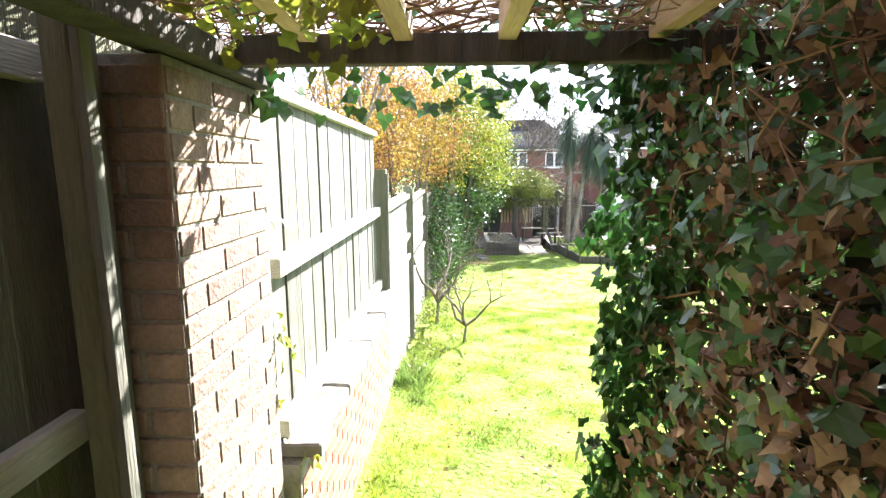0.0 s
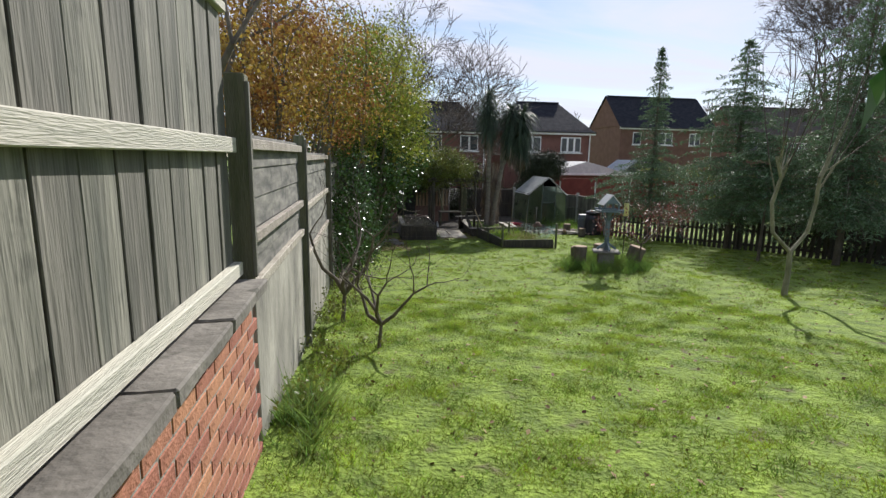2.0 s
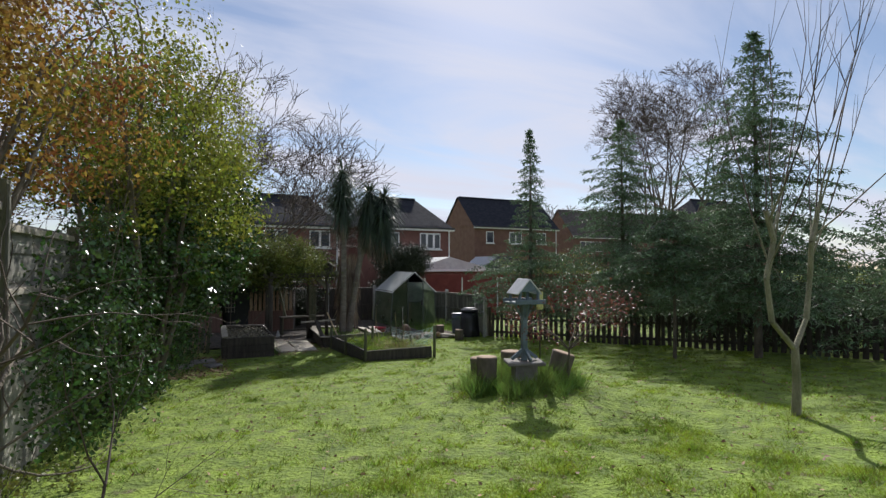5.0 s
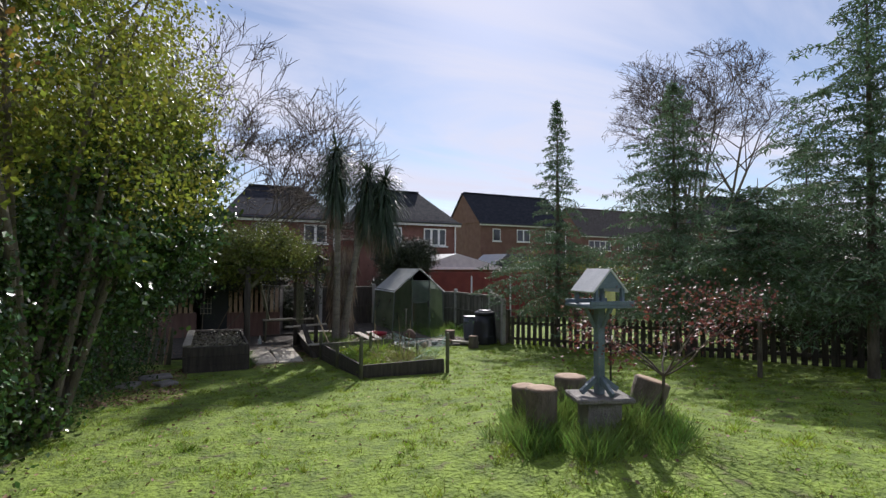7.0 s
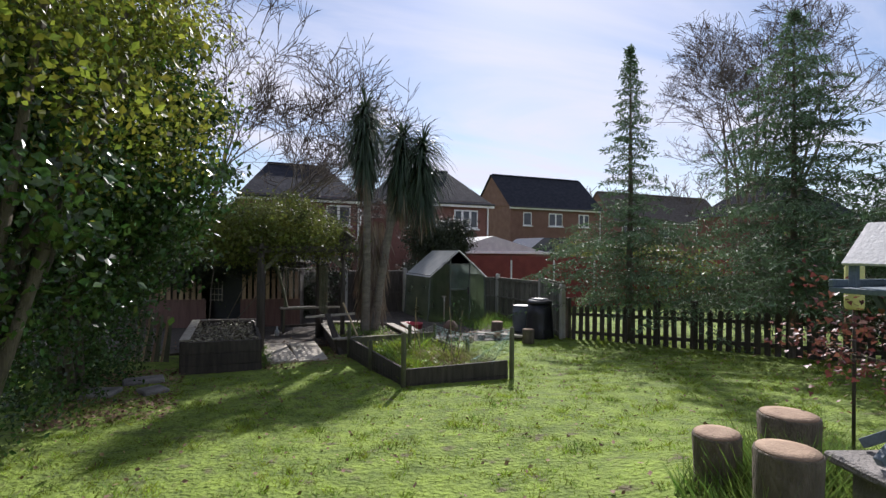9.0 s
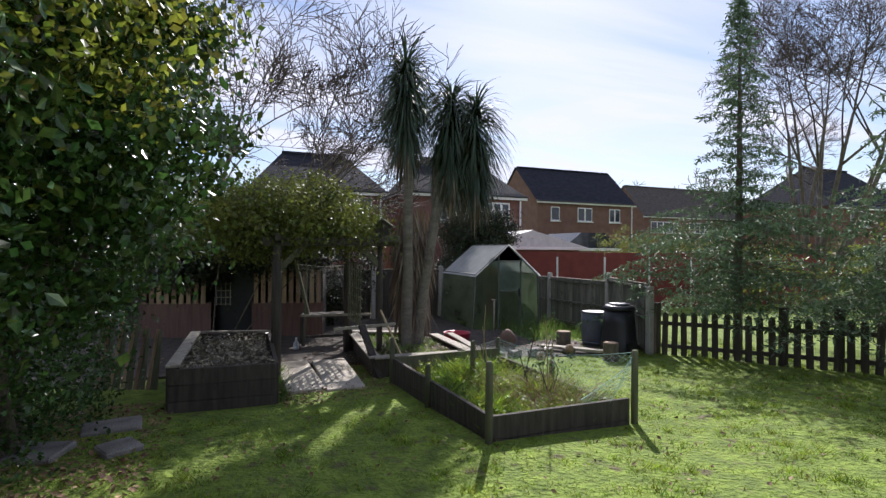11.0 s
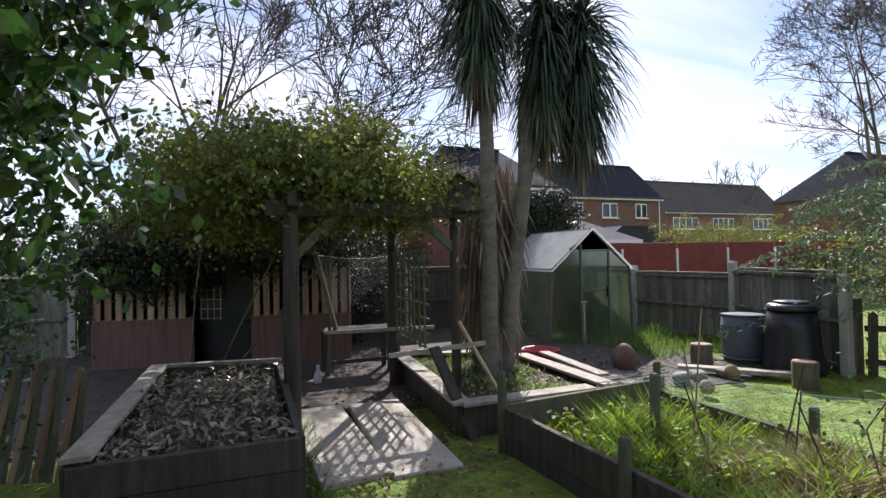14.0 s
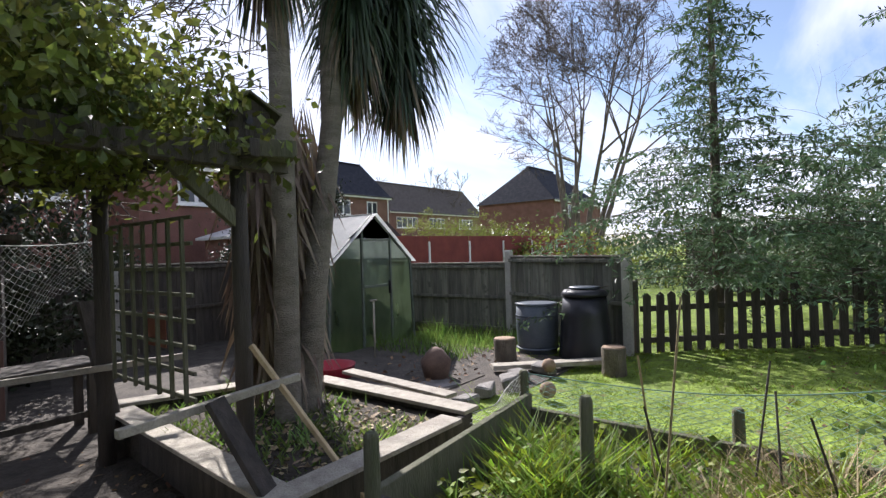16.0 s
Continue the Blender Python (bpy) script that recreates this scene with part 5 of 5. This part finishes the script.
# neighbour's red fence, hedge, garage
rf = thing("red_fence", (0, 0, 0), "dark red painted fence of the next garden with pale posts", "fence")
for i in range(9):
    x0 = 8.2 + i * 1.85
    y0 = 26.4 - .12 * i
    part("red_panel", beam((x0, y0, -.7), (x0 + 1.78, y0 - .12, -.7), .05, 2.0, .004), REDF, rf)
    part("pale_post", bx(x0 - .07, x0 - .01, y0 - .06, y0 + .04, -2, .14, .006), WHITE, rf, "pale post")
bush("clipped_light_hedge", (18, 29.6, -1.8), [(x, 28.4, -.2, .75, .6, 1.35) for x in (15.9, 16.8, 17.7, 18.6, 19.5, 20.4, 21.2)], 24000, .06, LTHEDGE, "clipped yellow-green hedge behind the red fence", 3, .03, "hedge", 5)
bush("clipped_dark_hedge", (8.3, 25.6, -1.8), [(7.9, 25.6, .95, .5, .5, .66), (8.4, 25.6, .95, .5, .5, .66), (8.9, 25.6, .95, .5, .5, .66), (9.4, 25.6, .95, .45, .5, .66), (8.3, 25.7, -.4, 1.0, .5, 1.0)], 40000, .06, HEDGESHADE, "clipped dark hedge top behind the greenhouse", 3, .03, "hedge", 6)


def house(name, x0, x1, y0, y1, zb, ze, zr, label, hip=0.0, wins=(), brick=HBRICK, tile=ROOF):
    """A house whose ridge runs along x, with windows in its front (toward -y)."""
    t_ = thing(name, (x0, y0, zb), label, "house")
    w_, d_ = x1 - x0, y1 - y0
    ze, zr = ze - zb, zr - zb
    bm = bmesh.new()
    box(bm, 0, w_, 0, d_, 0, ze, 0)
    part("house_wall", bm, brick, t_)
    for s, xx in ((0, 0), (1, w_)):
        if hip == 0:
            xo = xx - .05 if s == 0 else xx + .05
            bm = bmesh.new()
            v = [[bm.verts.new(p) for p in [(x_, 0, ze), (x_, d_, ze), (x_, d_ / 2, zr)]] for x_ in (xx, xo)]
            bm.faces.new(v[0]); bm.faces.new(v[1][::-1])
            for i in range(3):
                j = (i + 1) % 3
                bm.faces.new((v[0][j], v[0][i], v[1][i], v[1][j]))
            bmesh.ops.recalc_face_normals(bm, faces=bm.faces)
            part("gable_wall", bm, brick, t_)
    o = .2
    bm = bmesh.new()
    A_ = [bm.verts.new(p) for p in [(-o, -o, ze - .15), (w_ + o, -o, ze - .15), (w_ + (o if hip == 0 else -hip), d_ / 2, zr + .1), (-(o if hip == 0 else -hip), d_ / 2, zr + .1)]]
    B_ = [bm.verts.new(p) for p in [(-o, d_ + o, ze - .15), (w_ + o, d_ + o, ze - .15)]]
    bm.faces.new(A_)
    bm.faces.new((A_[3], A_[2], B_[1], B_[0]))
    if hip:
        bm.faces.new((A_[1], B_[1], A_[2])); bm.faces.new((A_[0], A_[3], B_[0]))
    part("roof", bm, tile, t_)
    part("ridge", beam((0 if hip == 0 else hip, d_ / 2, zr + .12), (w_ - hip, d_ / 2, zr + .12), .25, .12), tile, t_)
    part("fascia", bx(-o, w_ + o, -o - .04, -o, ze - .32, ze - .1, .01), WHITE, t_, "white fascia")
    part("gutter", bx(-o, w_ + o, -o - .14, -o - .045, ze - .2, ze - .1, .02), BLACKP, t_)
    part("drainpipe", bx(w_ - .15, w_ - .07, -.1, -.02, 0, ze - .3, .02), WHITE, t_)
    for wx, wz, ww, wh, nn in wins:
        wt = part("window", bx(wx, wx + ww, -.03, .02, wz - zb, wz - zb + wh, .01), WHITE, t_, "white window frame")
        for k in range(nn):
            u = ww / nn
            part("pane", bx(wx + k * u + .07, wx + (k + 1) * u - .07, -.045, -.032, wz - zb + .08, wz - zb + wh - .08, .004), WGLASS, wt)
        part("sill", bx(wx - .08, wx + ww + .08, -.14, -.032, wz - zb - .08, wz - zb - .002, .01), WHITE, wt)
    return t_


house("brick_house_hipped", 9.2, 15.05, 34.0, 39.4, -2.0, 3.15, 5.0, "red brick house with a dark hipped roof and white windows", hip=1.4, wins=[(3.75, 1.7, 1.4, 1.0, 3), (1.2, 1.7, 1.2, 1.0, 2)])
house("brick_house_left", 2.4, 8.0, 34.5, 39.9, -2.0, 3.1, 4.85, "brick house with a dark hipped roof behind the pergola", hip=1.3, wins=[(3.9, 1.7, 1.2, 1.0, 2), (1.5, 1.7, 1.2, 1.0, 2)])
house("brick_house_gabled", 23.0, 32.2, 45.3, 51.8, -2.0, 4.35, 7.15, "orange-red brick house with a dark gabled roof", wins=[(1.2, 2.7, .8, 1.1, 1), (3.7, 2.7, 1.4, 1.1, 2), (6.8, 2.7, 1.1, 1.1, 2)], brick=HBRICK2)
house("long_low_house", 41.5, 59, 54, 60, -2.0, 4.3, 7.6, "long house with a grey tiled roof and white windows", wins=[(1.0, 2.4, 3.4, 1.2, 4), (6.5, 2.4, 3.0, 1.2, 4), (12.5, 2.4, 3.0, 1.2, 4)], brick=HBRICK2, tile=ROOF2)
house("far_house", 39, 49, 34, 41, -2, 3.7, 6.7, "brick house beyond the trees", hip=2.5, wins=[(2, 2.2, 2, 1.1, 3)])
house("far_house_right", 40, 48, 6, 13, -2, 3.2, 5.6, "brick house far to the side", hip=2.5, wins=[(2, 1.6, 2, 1.1, 3)])
gar = thing("garage", (10.6, 29.2, -1.9), "low brown garage with a pale flat-pitched roof behind the fence", "garage")
part("garage_wall", bx(0, 4.4, 0, 3.5, 0, 2.4, .01), HBRICK, gar)
part("roof", prism([(-.2, 2.4), (2.0, 3.05), (4.6, 2.4), (4.6, 2.32), (-.2, 2.32)], -.25, 3.7), FELT, gar, "pale grey roof")
part("fascia", bx(-.2, 4.6, -.28, -.252, 2.28, 2.4, .01), WHITE, gar)
cons = thing("conservatory", (17.2, 33.5, -1.9), "white-framed conservatory roof behind the hedge", "conservatory")
part("roof", prism([(0, 2.4), (1.1, 3.2), (2.6, 3.2), (3.7, 2.4)], 0, 3), WGLASS, cons)
part("frame", bx(0, 3.7, -.05, 0, 2.25, 2.4, .02), WHITE, cons)
bush("far_shrub_line", (0, 30, -1.8), [(x, 31 + math.sin(x), -.6, 1.6, 1.0, 1.3 + .5 * math.sin(x * 2.3)) for x in range(-14, 9, 2)], 16000, .12, HEDGESHADE, "dark shrubs behind the end fence", 8, .03, "shrub", 7)
bush("side_shrub_line", (16, 10, -1.4), [(15.5 + math.sin(y), y, .2, 1.2, 1.6, 1.7 + .5 * math.sin(y * 1.7)) for y in range(2, 17, 2)] + [(13.7, y, -.5, .6, 1.0, .8) for y in (6, 8, 10, 12, 14)], 34000, .09, NEEDLE, "green shrubs and conifers beyond the picket fence", 8, .03, "shrub", 9)

bush("far_hedgerow", (30, 40, -2), [(x, 74 - abs(x - 20) * .25, .5, 7, 2, 3.2 + .8 * math.sin(x)) for x in range(-40, 100, 9)], 22000, .5, HEDGESHADE, "dark line of far trees and hedges", 2, .05, "hedgerow", 31, 40, .9)
bush("side_hedgerow", (24, 24, -2), [(19.5 + 1.2 * math.sin(y), y, -.5, 1.6, 2.0, 1.3 + .4 * math.sin(y * 1.3)) for y in range(12, 30, 3)] + [(x, 28.5 + .6 * math.sin(x), -.6, 1.8, 1.2, 1.2) for x in range(22, 40, 3)], 26000, .13, OLIVE, "mixed olive shrubs beyond the next garden", 4, .04, "hedgerow", 32, 60, .3)
for k in range(9):
    t_ = thing("back_fence_panel", (0, 0, 0), "weathered brown fence panel beyond the next garden", "fence panel", "far fence panels")
    part("board", beam((18.2 - .08 * k, 3 + k * 1.9, -.6), (18.2 - .08 * k, 4.86 + k * 1.9, -.6), .05, 1.7, .004), DARKW, t_)

# ---- island: stumps, bird table, acer ----
def stump(x, y, r, h, tilt=(0, 0), label="sawn log stump with dark bark and pale cut top"):
    t_ = thing("log_stump", (x, y, ground(x, y)), label, "log stump", "log stumps")
    t_.rotation_euler = (radians(tilt[0]), radians(tilt[1]), 0)
    bm = lathe([(r * 1.08, -.08), (r, .05), (r * .97, h * .5), (r, h - .01), (r * .97, h)], 22)
    for v in bm.verts:
        k = 1 + .06 * noise.noise(Vector((v.co.x * 12, v.co.y * 12, v.co.z * 3)))
        v.co.x *= k; v.co.y *= k
    part("log", bm, BARK, t_)
    part("cut_face", lathe([(r * .93, h - .002), (r * .93, h + .006), (r * .55, h + .010), (r * .2, h + .009)], 22), CUT, t_, "pale brown cut face")


stump(4.50, 11.08, .14, .36)
stump(4.66, 11.56, .125, .29, (0, -4))
stump(5.16, 11.5, .16, .31)
stump(5.56, 10.95, .16, .36, (8, 14))
stump(7.98, 20.15, .14, .30, label="short sawn log by the pond edge")
stump(8.0, 18.8, .13, .30, label="short sawn log on the lawn's edge")

bt = thing("bird_table", (4.93, 10.83, -.50), "grey-blue wooden bird table with a pitched pale roof", "bird table", rz=-6)
bt.scale = (.88, .88, .88)
part("pole", bx(-.04, .04, -.04, .04, 0, .86, .006), BLUEP, bt)
for k in range(4):
    m = Matrix.Rotation(math.pi / 2 * k, 4, "Z")
    part("foot", beam(m @ Vector((.03, 0, .16)), m @ Vector((.21, 0, .03)), .04, .05), BLUEP, bt)
    part("brace", beam(m @ Vector((.05, 0, .66)), m @ Vector((.16, 0, .855)), .022, .03), BLUEP, bt)
part("tray", bx(-.25, .25, -.22, .22, .86, .89, .004), BLUEP, bt)
for y in (-.21, .21):
    part("tray_edge", bx(-.25, .25, y - .012, y + .012, .89, .93, .003), BLUEP, bt)
for x in (-.15, .15):
    for y in (-.16, .16):
        part("upright", bx(x - .018, x + .018, y - .018, y + .018, .89, 1.06, .003), BLUEP, bt)
for y in (-.17, .17):
    part("gable", prism([(-.17, 1.05), (.17, 1.05), (0, 1.22)], y - .01, y + .01), BLUEP, bt)
part("roof_side", beam((-.2, 0, 1.01), (0.0, 0, 1.235), .38, .018), FELT, bt, "pale felt roof slope")
part("roof_side", beam((0.0, 0, 1.235), (.2, 0, 1.01), .38, .018), FELT, bt, "pale felt roof slope")
t_ = thing("stone_slab", (4.93, 10.83, -.80), "flat grey stone slab on a block under the bird table", "stone slab", "stone slabs", -20)
part("block", bx(-.15, .15, -.13, .13, -.05, .25, .01), STONE, t_)
part("slab", bx(-.25, .25, -.18, .18, .251, .298, .012), STONE, t_)


def island(x, y):
    return ((x - 5.02) / .95) ** 2 + ((y - 11.0) / .78) ** 2 < 1 + .25 * np.sin(x * 9) * np.cos(y * 8)


blades("island_grass", 15000, (3.8, 6.1, 9.9, 12.2), 0.10, 0.32, 0.005, LONGGRASS, clump=island, lean=0.7, label="rough long grass round the stumps")
ac = thing("acer", (5.6, 10.75, ground(5.5, 10.66)), "small acer with thin stems and dark red leaves", "small tree")
segs = [((0, 0, -.05), (.02, 0, .45), .018, .015)]
r_ = random.Random(17)
for k in range(8):
    an = k * .8
    grow((.02, 0, .42), (math.cos(an) * 1.2, math.sin(an) * 1.1, .8), .62, .010, 2, r_, .25, 3, .8, .05, .62, segs)
part_me("stem", tubes("stem", segs, BARK, 5), ac)
ends = np.array([s[1] for s in segs if s[3] < .008])
ends = np.concatenate([ends + rs.normal(0, .06, ends.shape) for k in range(4)])
part_me("leaves", leaves("leaves", ends, np.tile([0, 0, 1.0], (len(ends), 1)), .028, ACER, IVL, .8), ac, "dark red leaves", kind="stuff")
t_ = thing("bird_feeder", (5.6, 11.4, ground(5.6, 11.4)), "pale yellow tube bird feeder on a thin pole", "bird feeder")
part("pole", lathe([(.01, 0), (.01, 1.2)], 8), DARKW, t_)
part("tube", lathe([(.045, .95), (.05, .97), (.05, 1.2), (.045, 1.22)], 14), YELLOW, t_)
part("cap", lathe([(.055, 1.221), (.05, 1.25), (.01, 1.27)], 14), MOSSW, t_)

# ---- butts, tubs, pond clutter ----
t_ = thing("compost_bin", (8.66, 19.38, -1.57), "black plastic compost bin with a domed lid by the fence", "compost bin")
part("body", lathe([(.33, 0), (.335, .08), (.315, .3), (.31, .32), (.29, .6), (.265, .84)], 28), BLACKP, t_)
part("lid", lathe([(.285, .84), (.29, .87), (.25, .915), (.12, .935), (.10, .92)], 28), BLACKP, t_)
part("lid_rim", lathe([(.10, .925), (.19, .935), (.19, .95), (.10, .955)], 24), GREYP, t_, "grey worn lid rim")
part("hatch", bx(-.1, .1, -.345, -.325, .05, .28, .01), BLACKP, t_)
t_ = thing("water_butt", (8.66, 20.05, -1.57), "grey-blue ribbed plastic water butt by the fence", "water butt")
part("body", lathe([(.24, 0), (.27, .22), (.28, .45), (.27, .72)], 28), GREYP, t_)
for z in (.12, .55, .70):
    part("rib", lathe([(.27, z), (.29, z + .015), (.27, z + .03)], 28, False), GREYP, t_)
t_ = thing("red_tub", (6.25, 21.4, -1.5), "low red plastic tub on the ground", "tub")
part("tub_shell", lathe([(.2, 0), (.26, .02), (.28, .14), (.29, .15), (.26, .14), (.24, .04)], 20), REDP, t_)
t_ = thing("clay_pot", (6.85, 20.35, -1.52), "weathered terracotta pot with a conical lid", "pot")
part("pot", lathe([(.12, 0), (.16, .15), (.17, .22), (.08, .33), (.03, .36)], 16), mat("terracotta", (.11, .07, .055), (.2, .13, .10), 6, .9, .3), t_)
for x, y in [(6.7, 18.95), (7.55, 19.35)]:
    t_ = thing("round_lamp", (x, y, -1.46), "small pale round garden globe", "garden globe", "garden globes")
    part("globe", lathe([(.01, 0), (.05, .015), (.075, .06), (.075, .09), (.05, .135), (.01, .15)], 16), CUT, t_)
t_ = thing("edging_plank", (0, 0, 0), "weathered flat plank edging the pond", "plank", "edging planks")
part("plank", beam((7.35, 19.95, -1.43), (8.25, 19.0, -1.43), .16, .05), PLANK, t_)
tagged(part("pond_mud", bx(5.6, 8.5, 19.3, 22.3, -1.56, -1.495, 0), PATIO), "dark wet mud round the pond", "earth", kind="structure")
blades("pond_weeds", 1500, (7.6, 9.4, 20.6, 22.2), .08, .35, .007, LONGGRASS, zoff=-1.5, label="weeds by the pond")
t_ = thing("garden_fork_handle", (7.25, 21.7, -1.5), "grey fork handle standing in the ground", "fork")
part("shaft", lathe([(.014, 0), (.014, .75)], 8), PLANK, t_)
part("grip", beam((-.06, 0, .76), (.06, 0, .76), .025, .025), PLANK, t_)
bush("bare_hazel", (5.3, 16.6, -1.2), [(5.3, 16.6, -.75, .12, .12, .35)], 120, .035, IVYH, "small leafy sapling in the raised bed", 3, .006, "sapling", 3)

# ---- bricks ----
b_full = make_brick(.215, BRICK)
b_pale = make_brick(.215, BRICKP)
for c in range(16):
    z = -.66 + c * .075
    k = 0
    y = 1.92 + (.1125 if c % 2 else 0) + .107
    while y < 4.42 and z < .5:
        if y - .107 > 1.9:
            brick_part(wall, b_full, -.372, y, z, radians(90))
        y += .225
    if z > ground(0, 4.4) - .1:
        brick_part(wall, b_full, -.43, 4.375, z, 0) if c % 2 else None
for c in range(28):
    z = -.18 + c * .075
    if z > 1.88:
        break
    ys = [1.37, 1.595, 1.78] if c % 2 else [1.48, 1.71]
    for y in ([1.375, 1.60] if c % 2 else [1.375 + .1125, 1.7]):
        brick_part(pier, b_pale, -.415, y, z, radians(90))
    half = make_brick(.1, BRICKP) if c == 0 else half
    brick_part(pier, half, -.415, 1.775 if c % 2 else 1.32, z, radians(90))
    if c % 2:
        brick_part(pier, b_pale, -.4785, 1.306, z, 0)
    else:
        brick_part(pier, half, -.4215, 1.306, z, 0)
        brick_part(pier, half, -.535, 1.306, z, 0)
